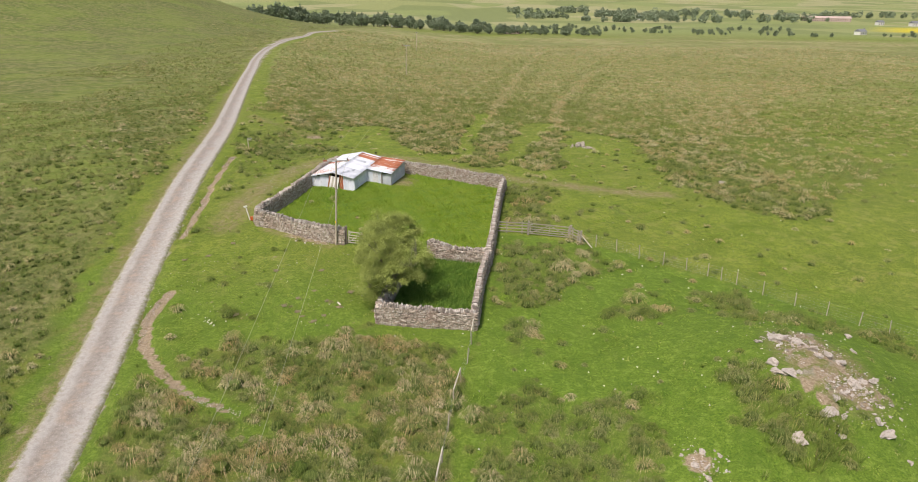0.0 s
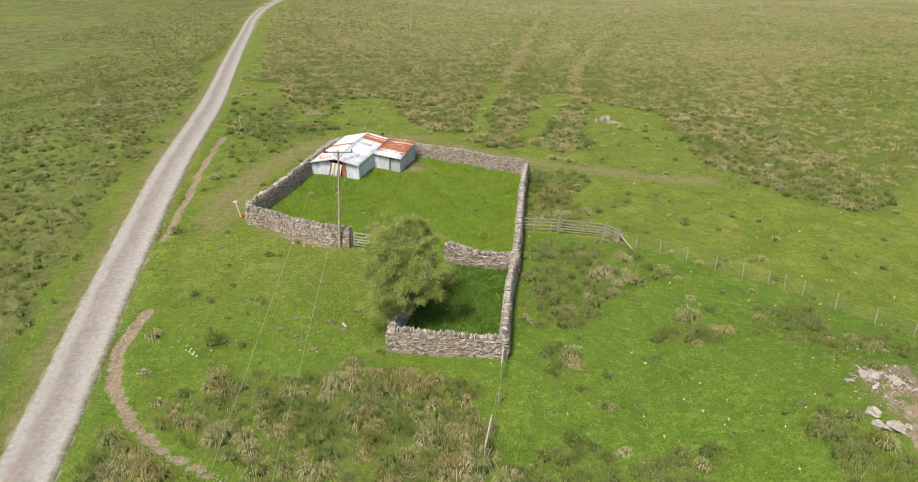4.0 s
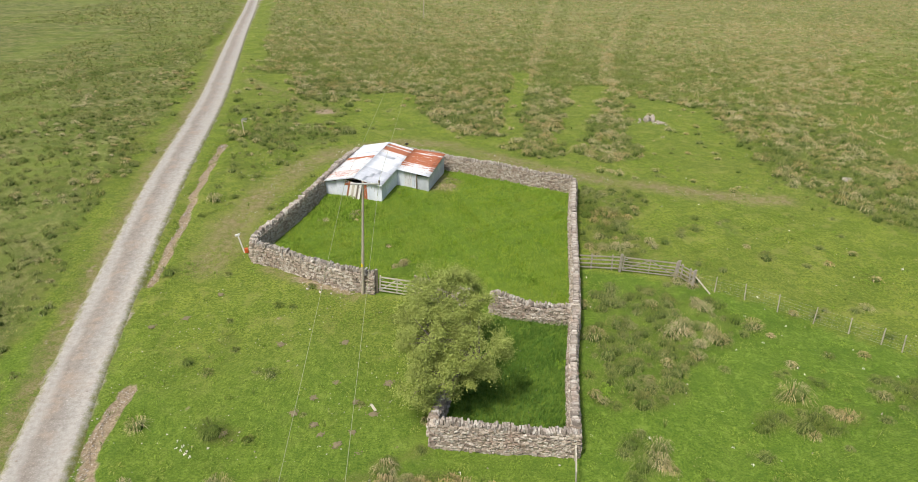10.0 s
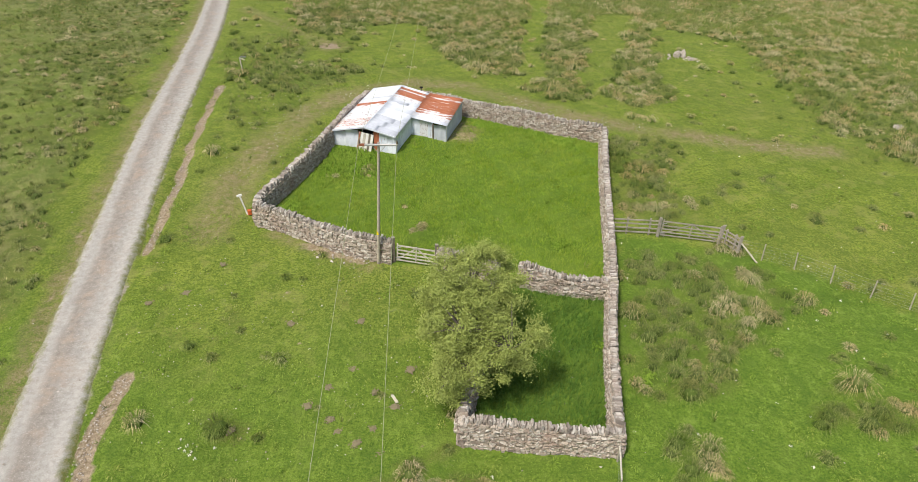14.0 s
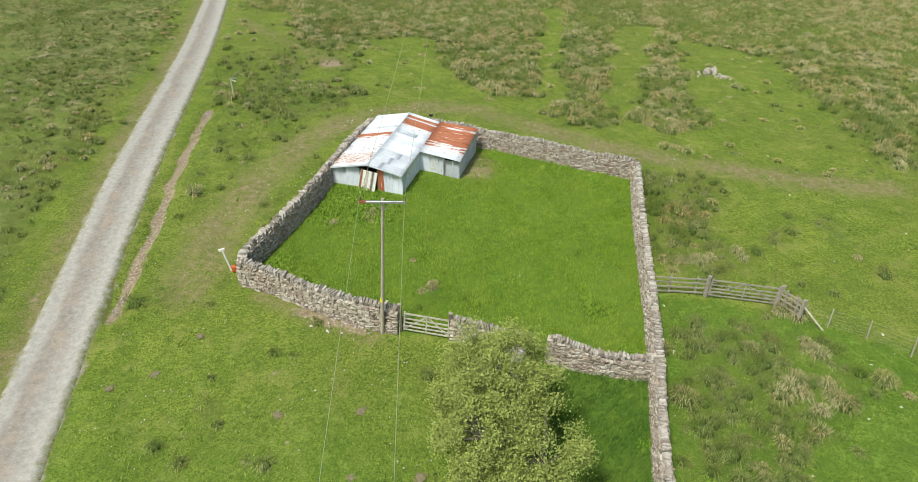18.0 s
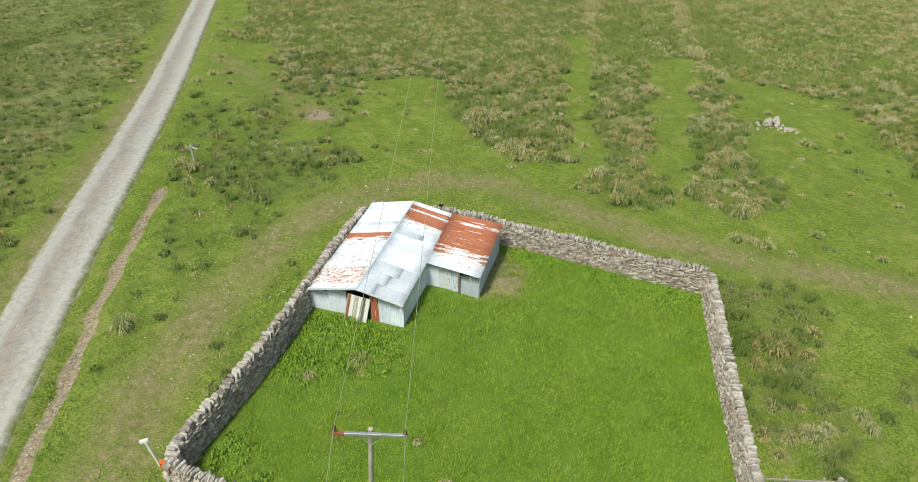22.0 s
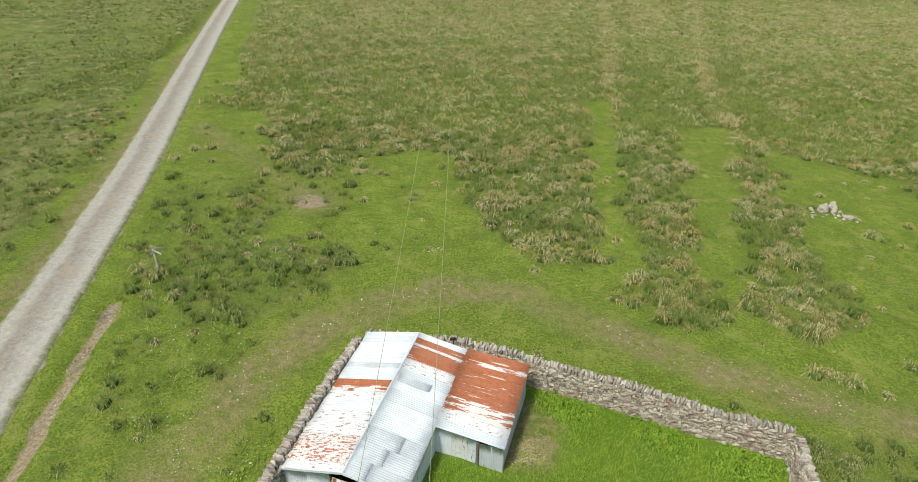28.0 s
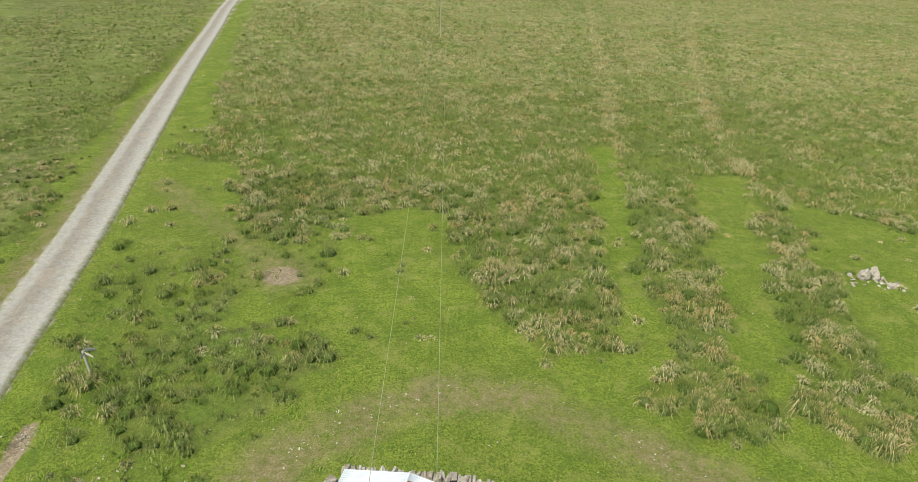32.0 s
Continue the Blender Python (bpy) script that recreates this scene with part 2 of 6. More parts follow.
def rush_cover(x, y):
    """How thickly rushes grow, 0 to 1."""
    x2, y2 = x + 1.1 * ripple(x, y, 7, 1) + 0.4 * ripple(x, y, 2.3, 4), y + 1.1 * ripple(x, y, 6, 2) + 0.4 * ripple(x, y, 2.1, 5)
    r = np.zeros(np.shape(x))
    for k, pts in enumerate(RUSHES):
        w = (0.95, 0.95, 0.97, 0.85, 0.7, 0.9, 0.78, 0.95, 0.9, 1.0, 0.62, 0.7, 0.42, 0.72, 0.9)[k]
        r = np.maximum(r, w * inside(x2, y2, pts))
    road_x = np.interp(y, [p[1] for p in ROAD], [p[0] for p in ROAD])
    left = x2 < road_x - 3.6 - 1.0 * ripple(x, y, 22, 6)
    for pts in LEFT_GREENS:
        left = left & (near_line(x2, y2, pts) > 0.9 + 0.7 * ripple(x, y, 5, 3))
    left = left & (near_line(x, y, DITCH) > 0.7)
    r = np.maximum(r, 0.92 * left)
    verge = (x2 > road_x + 3.5 + 2.0 * (y > 60)) & (y2 > 56)
    r = np.maximum(r, 0.74 * verge)
    r = np.maximum(r, 0.3 * ((x2 > 36) & (y2 > 14) & (ripple(x, y, 9, 12) > 0)))
    r = np.maximum(r, 0.05)
    r = np.maximum(r, 0.3 * ((x2 > road_x + 2.4) & (x2 < -6.5) & (y2 > 8) & (y2 < 46) & (ripple(x, y, 3.7, 5) > -0.05)))
    r = np.maximum(r, 0.9 * (near_line(x2, y2, DRAIN_A) < 1.0)) 
    r = np.maximum(r, 0.8 * (near_line(x2, y2, DRAIN_B) < 1.0))
    for cx, cy, w in CLUMPS:
        r = np.maximum(r, 0.95 * (np.hypot((x2 - cx) / w, y2 - cy) < 0.8))
    for cx, cy, w in DEAD_CLUMPS:
        r = np.maximum(r, 1.0 * (np.hypot(x - cx, y - cy) < w))
    for pts in LANES:
        r = np.where(inside(x2, y2, pts), 0.02, r)
    r = np.where(inside(x, y, FOLD) | inside(x, y, PEN), 0.0, r)
    for cx, cy, w in FOLD_CLUMPS:
        r = np.where(np.hypot(x - cx, y - cy) < w, 0.9, r)
    r = r * (1 - fade(near_line(x, y, ROAD), 2.0, 3.0)) * (1 - fade(near_line(x, y, TRACK), 1.0, 2.0))
    r = r * (1 - fade(near_line(x, y, RUT_SOUTH), 0.6, 1.1)) * (1 - fade(near_line(x, y, RUT_NORTH), 0.5, 1.0))
    r = np.where(inside(x2, y2, GREEN_EAST), 0.4 * r, r)
    return r * np.clip(1.05 + 0.4 * ripple(x, y, 13, 8) + 0.4 * ripple(x, y, 4.3, 11), np.where(left, 0.6, 0.12), 1.2)


# ---- materials ----
def material(name, rough=0.8, metal=0.0):
    m = bpy.data.materials.new(name)
    m.use_nodes = True
    b = m.node_tree.nodes["Principled BSDF"]
    b.inputs["Roughness"].default_value = rough
    b.inputs["Metallic"].default_value = metal
    b.inputs["Specular IOR Level"].default_value = 0.25
    return m, m.node_tree, b


def node(nt, kind, **inputs):
    n = nt.nodes.new(kind)
    for k, v in inputs.items():
        sock = n.inputs[k.replace("_", " ")]
        if isinstance(v, bpy.types.NodeSocket):
            nt.links.new(v, sock)
        else:
            sock.default_value = v
    return n


def coords(nt, kind="Object"):
    return nt.nodes.new("ShaderNodeTexCoord").outputs[kind]


def noise_of(nt, co, scale, detail=4.0, rough=0.55):
    return node(nt, "ShaderNodeTexNoise", Vector=co, Scale=scale, Detail=detail, Roughness=rough).outputs["Fac"]


def ramp(nt, fac, *stops):
    n = nt.nodes.new("ShaderNodeValToRGB")
    nt.links.new(fac, n.inputs[0])
    while len(n.color_ramp.elements) < len(stops):
        n.color_ramp.elements.new(0.5)
    for e, (p, c) in zip(n.color_ramp.elements, stops):
        e.position = p
        e.color = (c, c, c, 1) if isinstance(c, (int, float)) else (*c, 1)
    return n.outputs[0]


def mix(nt, fac, a, b):
    n = nt.nodes.new("ShaderNodeMix")
    n.data_type = "RGBA"
    for sock, v in ((n.inputs[0], fac), (n.inputs[6], a), (n.inputs[7], b)):
        if isinstance(v, bpy.types.NodeSocket):
            nt.links.new(v, sock)
        else:
            sock.default_value = v if isinstance(v, (int, float)) else (*v, 1)
    return n.outputs[2]


def calc(nt, how, a, b=0.0):
    n = nt.nodes.new("ShaderNodeMath")
    n.operation = how
    n.use_clamp = how in ("MULTIPLY", "ADD", "SUBTRACT")
    for sock, v in zip(n.inputs, (a, b)):
        if isinstance(v, bpy.types.NodeSocket):
            nt.links.new(v, sock)
        else:
            sock.default_value = v
    return n.outputs[0]


def field(nt, name):
    n = nt.nodes.new("ShaderNodeAttribute")
    n.attribute_name = name
    return n.outputs["Fac"]


def bump(nt, bsdf, h, strength=0.4, dist=0.05):
    n = node(nt, "ShaderNodeBump", Height=h, Strength=strength, Distance=dist)
    nt.links.new(n.outputs[0], bsdf.inputs["Normal"])


def rand_object(nt):
    return nt.nodes.new("ShaderNodeObjectInfo").outputs["Random"]


def rand_island(nt):
    return nt.nodes.new("ShaderNodeNewGeometry").outputs["Random Per Island"]


def paint(nt, bsdf, col):
    nt.links.new(col, bsdf.inputs["Base Color"])


def make_ground_material():
    m, nt, b = material("moor_grass", 0.95)
    co = coords(nt)
    big, mid, small, fine = noise_of(nt, co, 0.06), noise_of(nt, co, 0.45), noise_of(nt, co, 2.6, 5, 0.65), noise_of(nt, co, 14, 5, 0.7)
    mott = noise_of(nt, co, 8.5, 8, 0.78)
    lawn = mix(nt, ramp(nt, mid, (0.38, 0.0), (0.62, 1.0)), (0.153, 0.216, 0.02), (0.242, 0.306, 0.038))
    lawn = mix(nt, ramp(nt, big, (0.42, 0.0), (0.62, 0.5)), lawn, (0.205, 0.235, 0.045))
    lawn = mix(nt, ramp(nt, mott, (0.43, 0.95), (0.52, 0.0)), lawn, (0.066, 0.115, 0.011))
    lawn = mix(nt, ramp(nt, mott, (0.53, 0.0), (0.61, 0.65)), lawn, (0.27, 0.33, 0.075))
    lawn = mix(nt, ramp(nt, fine, (0.52, 0.0), (0.7, 0.6)), lawn, (0.25, 0.3, 0.07))
    patchy = noise_of(nt, co, 0.17, 4, 0.6)
    blot, tint = noise_of(nt, co, 2.1, 6, 0.72), noise_of(nt, co, 0.7, 5, 0.65)
    lawn = mix(nt, ramp(nt, blot, (0.4, 0.6), (0.49, 0.0)), lawn, (0.092, 0.15, 0.02))
    lawn = mix(nt, ramp(nt, tint, (0.54, 0.0), (0.63, 0.45)), lawn, (0.29, 0.3, 0.085))
    lawn = mix(nt, ramp(nt, blot, (0.62, 0.0), (0.7, 0.5)), lawn, (0.27, 0.28, 0.14))
    rough_c = mix(nt, ramp(nt, small, (0.38, 0.0), (0.6, 1.0)), (0.06, 0.11, 0.014), (0.145, 0.22, 0.032))
    rough_c = mix(nt, ramp(nt, mid, (0.46, 0.0), (0.62, 0.3)), rough_c, (0.17, 0.15, 0.05))
    rough_c = mix(nt, ramp(nt, patchy, (0.5, 0.0), (0.62, 0.75)), rough_c, (0.155, 0.19, 0.026))
    rough_c = mix(nt, ramp(nt, patchy, (0.36, 0.25), (0.46, 0.0)), rough_c, (0.18, 0.155, 0.06))
    rough_c = mix(nt, ramp(nt, fine, (0.5, 0.0), (0.68, 0.75)), rough_c, (0.33, 0.28, 0.13))
    rough_c = mix(nt, ramp(nt, big, (0.46, 0.0), (0.58, 0.5)), rough_c, (0.1, 0.145, 0.02))
    tuft, drift = noise_of(nt, co, 0.55, 7, 0.8), noise_of(nt, co, 0.035, 5, 0.65)
    # far moor: greyish dead grass, paled further by haze put into the colour
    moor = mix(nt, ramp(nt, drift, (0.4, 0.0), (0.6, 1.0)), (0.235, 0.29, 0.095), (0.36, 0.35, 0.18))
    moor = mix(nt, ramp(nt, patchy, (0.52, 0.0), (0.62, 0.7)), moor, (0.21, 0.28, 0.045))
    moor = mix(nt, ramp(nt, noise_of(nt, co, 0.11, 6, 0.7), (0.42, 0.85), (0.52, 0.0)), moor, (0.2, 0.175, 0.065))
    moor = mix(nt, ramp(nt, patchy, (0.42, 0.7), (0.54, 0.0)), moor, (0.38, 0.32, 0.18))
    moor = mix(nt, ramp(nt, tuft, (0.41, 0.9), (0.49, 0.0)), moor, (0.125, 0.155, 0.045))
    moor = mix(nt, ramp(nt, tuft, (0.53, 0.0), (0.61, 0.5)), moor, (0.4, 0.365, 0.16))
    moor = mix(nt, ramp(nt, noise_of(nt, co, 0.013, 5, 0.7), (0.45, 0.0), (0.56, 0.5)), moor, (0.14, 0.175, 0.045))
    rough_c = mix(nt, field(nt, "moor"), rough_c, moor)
    deep = mix(nt, ramp(nt, mott, (0.4, 0.0), (0.58, 1.0)), (0.058, 0.125, 0.011), (0.145, 0.245, 0.025))
    deep = mix(nt, ramp(nt, blot, (0.52, 0.0), (0.62, 0.8)), deep, (0.2, 0.31, 0.045))
    deep = mix(nt, ramp(nt, tint, (0.4, 0.6), (0.47, 0.0)), deep, (0.075, 0.15, 0.016))
    lawn = mix(nt, calc(nt, "MULTIPLY", field(nt, "deep"), 0.85), lawn, deep)
    lush = mix(nt, ramp(nt, small, (0.35, 0.0), (0.65, 1.0)), (0.08, 0.16, 0.014), (0.13, 0.22, 0.024))
    lush = mix(nt, ramp(nt, mid, (0.35, 0.0), (0.65, 0.7)), lush, (0.155, 0.235, 0.028))
    dirt = mix(nt, ramp(nt, noise_of(nt, co, 6, 6, 0.7), (0.35, 0.0), (0.7, 1.0)), (0.215, 0.16, 0.1), (0.48, 0.395, 0.285))
    worn = mix(nt, ramp(nt, small, (0.35, 0.0), (0.65, 1.0)), (0.2, 0.165, 0.075), (0.33, 0.265, 0.15))
    worn = mix(nt, ramp(nt, fine, (0.42, 0.7), (0.5, 0.0)), worn, (0.12, 0.15, 0.03))
    worn = mix(nt, ramp(nt, fine, (0.58, 0.0), (0.68, 0.8)), worn, (0.46, 0.4, 0.28))
    chips = mix(nt, ramp(nt, noise_of(nt, co, 22, 4, 0.7), (0.4, 0.0), (0.65, 1.0)), (0.26, 0.22, 0.17), (0.46, 0.43, 0.38))
    crop = mix(nt, mid, (0.6, 0.5, 0.03), (0.5, 0.45, 0.04))
    grain = noise_of(nt, co, 38, 3, 0.6)
    edge = calc(nt, "MULTIPLY", calc(nt, "SUBTRACT", small, 0.5), 0.9)
    nt.nodes[-1].use_clamp = False
    col = mix(nt, field(nt, "rough"), lawn, rough_c)
    heath = mix(nt, ramp(nt, tint, (0.4, 0.0), (0.6, 1.0)), (0.1, 0.14, 0.03), (0.2, 0.2, 0.08))
    heath = mix(nt, ramp(nt, blot, (0.42, 0.7), (0.52, 0.0)), heath, (0.065, 0.095, 0.018))
    heath = mix(nt, ramp(nt, fine, (0.52, 0.0), (0.66, 0.7)), heath, (0.34, 0.29, 0.15))
    heath = mix(nt, ramp(nt, drift, (0.5, 0.0), (0.6, 0.55)), heath, (0.15, 0.215, 0.035))
    heath = mix(nt, ramp(nt, tuft, (0.4, 0.8), (0.48, 0.0)), heath, (0.07, 0.1, 0.02))
    heath = mix(nt, ramp(nt, tuft, (0.53, 0.0), (0.61, 0.6)), heath, (0.33, 0.3, 0.14))
    heath = mix(nt, ramp(nt, noise_of(nt, co, 0.05, 6, 0.7), (0.5, 0.0), (0.58, 0.5)), heath, (0.19, 0.25, 0.05))
    col = mix(nt, field(nt, "heath"), col, heath)
    col = mix(nt, field(nt, "lush"), col, lush)
    w = calc(nt, "MULTIPLY", field(nt, "worn"), ramp(nt, noise_of(nt, co, 1.3, 8, 0.8), (0.36, 0.1), (0.54, 1.0)))
    col = mix(nt, w, col, worn)
    gr = ramp(nt, calc(nt, "ADD", field(nt, "gravel"), edge), (0.35, 0.0), (0.6, 1.0))
    col = mix(nt, gr, col, chips)
    d = ramp(nt, calc(nt, "ADD", field(nt, "dirt"), edge), (0.42, 0.0), (0.6, 1.0))
    col = mix(nt, d, col, dirt)
    plots = nt.nodes.new("ShaderNodeTexVoronoi")
    nt.links.new(co, plots.inputs["Vector"])
    plots.inputs["Scale"].default_value = 0.0075
    # valley plots in pale grey-greens, distance haze included in the colour
    hazy_fields = ramp(nt, plots.outputs["Color"], (0.0, (0.2, 0.24, 0.09)), (0.3, (0.27, 0.3, 0.12)), (0.5, (0.33, 0.33, 0.17)), (0.68, (0.23, 0.28, 0.1)))
    hazy_fields.node.color_ramp.interpolation = "CONSTANT"
    col = mix(nt, field(nt, "valley"), col, hazy_fields)
    col = mix(nt, field(nt, "crop"), col, crop)
    col = mix(nt, ramp(nt, grain, (0.36, 0.45), (0.5, 0.0)), col, (0.035, 0.055, 0.01))
    paint(nt, b, col)
    h = calc(nt, "ADD", calc(nt, "MULTIPLY", small, 0.7), calc(nt, "MULTIPLY", fine, 0.5))
    bump(nt, b, h, 0.9, 0.12)
    return m


def make_gravel():
    m, nt, b = material("gravel", 0.95)
    co = coords(nt)
    across = field(nt, "across")
    n1, n2, n3 = noise_of(nt, co, 0.5, 5, 0.6), noise_of(nt, co, 4, 6, 0.7), noise_of(nt, co, 17, 4, 0.75)
    base = mix(nt, ramp(nt, n2, (0.35, 0.0), (0.65, 1.0)), (0.33, 0.315, 0.285), (0.45, 0.435, 0.4))
    mid = mix(nt, ramp(nt, n2, (0.35, 0.0), (0.65, 1.0)), (0.2, 0.178, 0.15), (0.295, 0.265, 0.23))

    def plus(a, k, v):
        n = nt.nodes.new("ShaderNodeMath")
        n.operation = "MULTIPLY_ADD"
        nt.links.new(a, n.inputs[0])
        n.inputs[1].default_value = k
        nt.links.new(v, n.inputs[2])
        return n.outputs[0]

    wob = plus(calc(nt, "SUBTRACT", n1, 0.35), 0.25, across)
    wob = plus(n3, 0.1, wob)
    lanes = ramp(nt, wob, (0.36, 0.0), (0.46, 1.0), (0.58, 0.9), (0.68, 0.35), (0.78, 0.0))
    col = mix(nt, calc(nt, "MULTIPLY", lanes, 0.85), base, mid)
    tan = ramp(nt, noise_of(nt, co, 0.9, 6, 0.65), (0.5, 0.0), (0.64, 0.55))
    col = mix(nt, calc(nt, "MULTIPLY", tan, ramp(nt, wob, (0.35, 0.2), (0.55, 1.0), (0.8, 0.3))), col, (0.4, 0.31, 0.235))
    col = mix(nt, ramp(nt, n3, (0.55, 0.0), (0.72, 0.6)), col, (0.64, 0.62, 0.58))
    col = mix(nt, ramp(nt, n3, (0.28, 0.7), (0.42, 0.0)), col, (0.17, 0.155, 0.13))
    off = nt.nodes.new("ShaderNodeMath")
    off.operation = "ABSOLUTE"
    sub_ = nt.nodes.new("ShaderNodeMath")
    sub_.operation = "SUBTRACT"
    nt.links.new(across, sub_.inputs[0])
    sub_.inputs[1].default_value = 0.5
    nt.links.new(sub_.outputs[0], off.inputs[0])
    rag = plus(noise_of(nt, co, 2.2, 8, 0.78), 0.36, off.outputs[0])
    turf = mix(nt, ramp(nt, n3, (0.4, 0.0), (0.6, 1.0)), (0.115, 0.16, 0.025), (0.24, 0.22, 0.09))
    col = mix(nt, ramp(nt, rag, (0.5, 0.0), (0.6, 1.0)), col, turf)
    paint(nt, b, col)
    bump(nt, b, n3, 0.7, 0.04)
    return m


def make_stone(name, rnd, light, stain=0.45, grey=0.0):
    m, nt, b = material(name, 0.93)
    co = coords(nt, "Object")
    geo = nt.nodes.new("ShaderNodeNewGeometry")
    pos = geo.outputs["Position"]
    r = rnd(nt)
    tones = [tuple(light * (v * (1 - grey) + grey * sum(c) / 3) for v in c) for c in ((0.2, 0.165, 0.135), (0.31, 0.265, 0.215), (0.37, 0.325, 0.27), (0.47, 0.44, 0.39))]
    col = ramp(nt, r, (0.0, tones[0]), (0.3, tones[1]), (0.65, tones[2]), (1.0, tones[3]))
    n = noise_of(nt, pos, 9, 6, 0.7)
    col = mix(nt, ramp(nt, n, (0.35, 0.7), (0.5, 0.0)), col, (0.16, 0.135, 0.11))
    lichen = noise_of(nt, pos, 5, 5, 0.7)
    col = mix(nt, ramp(nt, lichen, (0.56, 0.0), (0.68, 0.75)), col, (0.52, 0.52, 0.46))
    col = mix(nt, ramp(nt, noise_of(nt, pos, 1.1, 4), (0.52, 0.0), (0.7, stain)), col, (0.3, 0.2, 0.15))
    paint(nt, b, col)
    bump(nt, b, noise_of(nt, pos, 30, 5, 0.7), 0.6, 0.02)
    return m


def make_tin(name, base, dark, rust_at, freq=0.8, stretch=0.45, soft_edge=0.03, flecks=0.0):
    """Corrugated iron: whitened or galvanised; rust shows where the uneven field, drawn out along the sheet, passes rust_at."""
    m, nt, b = material(name, 0.55, 0.0)
    co = coords(nt)
    mp = node(nt, "ShaderNodeMapping", Vector=co)
    mp.inputs["Scale"].default_value = (stretch, 2.6, 2.6)
    own = rand_object(nt)
    comb = node(nt, "ShaderNodeCombineXYZ", X=own, Y=own, Z=own)
    scl = nt.nodes.new("ShaderNodeVectorMath")
    scl.operation = "SCALE"
    scl.inputs["Scale"].default_value = 37.0
    nt.links.new(comb.outputs[0], scl.inputs[0])

    def shifted(v):
        add = nt.nodes.new("ShaderNodeVectorMath")
        add.operation = "ADD"
        nt.links.new(v, add.inputs[0])
        nt.links.new(scl.outputs[0], add.inputs[1])
        return add.outputs[0]

    st, flat = shifted(mp.outputs[0]), shifted(co)
    col = mix(nt, ramp(nt, noise_of(nt, flat, 1.3, 5, 0.6), (0.38, 0.0), (0.6, 1.0)), dark, base)
    col = mix(nt, ramp(nt, own, (0.0, 0.0), (0.55, 0.0), (1.0, 0.6)), col, tuple(0.85 * v for v in dark))
    col = mix(nt, ramp(nt, noise_of(nt, st, 3.0, 5, 0.6), (0.55, 0.0), (0.75, 0.45)), col, tuple(0.7 * v for v in dark))
    if flecks:
        spot = noise_of(nt, st, 4.2, 4, 0.7)
        col = mix(nt, ramp(nt, spot, (0.66 - flecks, 0.0), (0.68 - flecks, 0.85)), col, (0.2, 0.13, 0.11))
    rust = mix(nt, ramp(nt, noise_of(nt, flat, 7, 5, 0.7), (0.35, 0.0), (0.7, 1.0)), (0.33, 0.105, 0.05), (0.49, 0.18, 0.09))
    rust = mix(nt, ramp(nt, noise_of(nt, st, 1.2, 3), (0.4, 0.0), (0.65, 0.5)), rust, (0.42, 0.19, 0.125))
    k = ramp(nt, noise_of(nt, st, freq, 8, 0.68), (rust_at - soft_edge, 0.0), (rust_at + soft_edge, 1.0))
    col = mix(nt, k, col, rust)
    paint(nt, b, col)
    rg = nt.nodes.new("ShaderNodeMapRange")
    nt.links.new(k, rg.inputs[0])
    rg.inputs[3].default_value, rg.inputs[4].default_value = 0.5, 0.9
    nt.links.new(rg.outputs[0], b.inputs["Roughness"])
    return m


def make_wood(name, a, c, grain=14.0):
    m, nt, b = material(name, 0.88)
    co = coords(nt)
    n = noise_of(nt, co, grain, 6, 0.7)
    col = mix(nt, ramp(nt, n, (0.35, 0.0), (0.65, 1.0)), a, c)
    col = mix(nt, ramp(nt, noise_of(nt, co, 3.0), (0.5, 0.0), (0.7, 0.5)), col, tuple(v * 0.6 for v in a))
    paint(nt, b, col)
    bump(nt, b, n, 0.3, 0.01)
    return m


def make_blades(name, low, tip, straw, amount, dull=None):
    """Grass and rush blades: dark green low down, with shade between clumps put into the colour, paler at the tips,
    some clumps dead and straw-coloured.
    """
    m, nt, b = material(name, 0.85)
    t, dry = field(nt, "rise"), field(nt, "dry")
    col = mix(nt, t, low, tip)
    k = calc(nt, "MULTIPLY", dry, ramp(nt, t, (0.1, 0.0), (0.55, 1.0)))
    geo = nt.nodes.new("ShaderNodeNewGeometry")
    old = mix(nt, ramp(nt, noise_of(nt, geo.outputs["Position"], 0.32, 4, 0.7), (0.38, 1.0), (0.6, 0.0)), straw, tuple(v * f for v, f in zip(straw, (0.8, 0.64, 0.48))))
    col = mix(nt, calc(nt, "MULTIPLY", k, amount), col, old)
    # shaded gaps among the blades, put into the colour as dark flecks
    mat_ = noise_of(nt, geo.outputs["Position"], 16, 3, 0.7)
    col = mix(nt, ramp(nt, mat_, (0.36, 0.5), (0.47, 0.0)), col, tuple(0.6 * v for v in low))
    v = noise_of(nt, geo.outputs["Position"], 0.5, 3)
    col = mix(nt, calc(nt, "MULTIPLY", t, ramp(nt, v, (0.4, 0.0), (0.65, 0.5))), col, tuple(0.5 * (p + q) for p, q in zip(tip, straw)))
    if dull:
        v = noise_of(nt, geo.outputs["Position"], 1.1, 5, 0.7)
        col = mix(nt, ramp(nt, v, (0.38, 0.8), (0.5, 0.0)), col, dull)
    own = rand_island(nt)
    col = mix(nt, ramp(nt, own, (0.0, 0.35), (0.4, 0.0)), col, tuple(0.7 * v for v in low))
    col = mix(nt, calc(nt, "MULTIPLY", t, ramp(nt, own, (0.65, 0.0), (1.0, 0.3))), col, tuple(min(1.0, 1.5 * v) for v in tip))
    paint(nt, b, col)
    return m


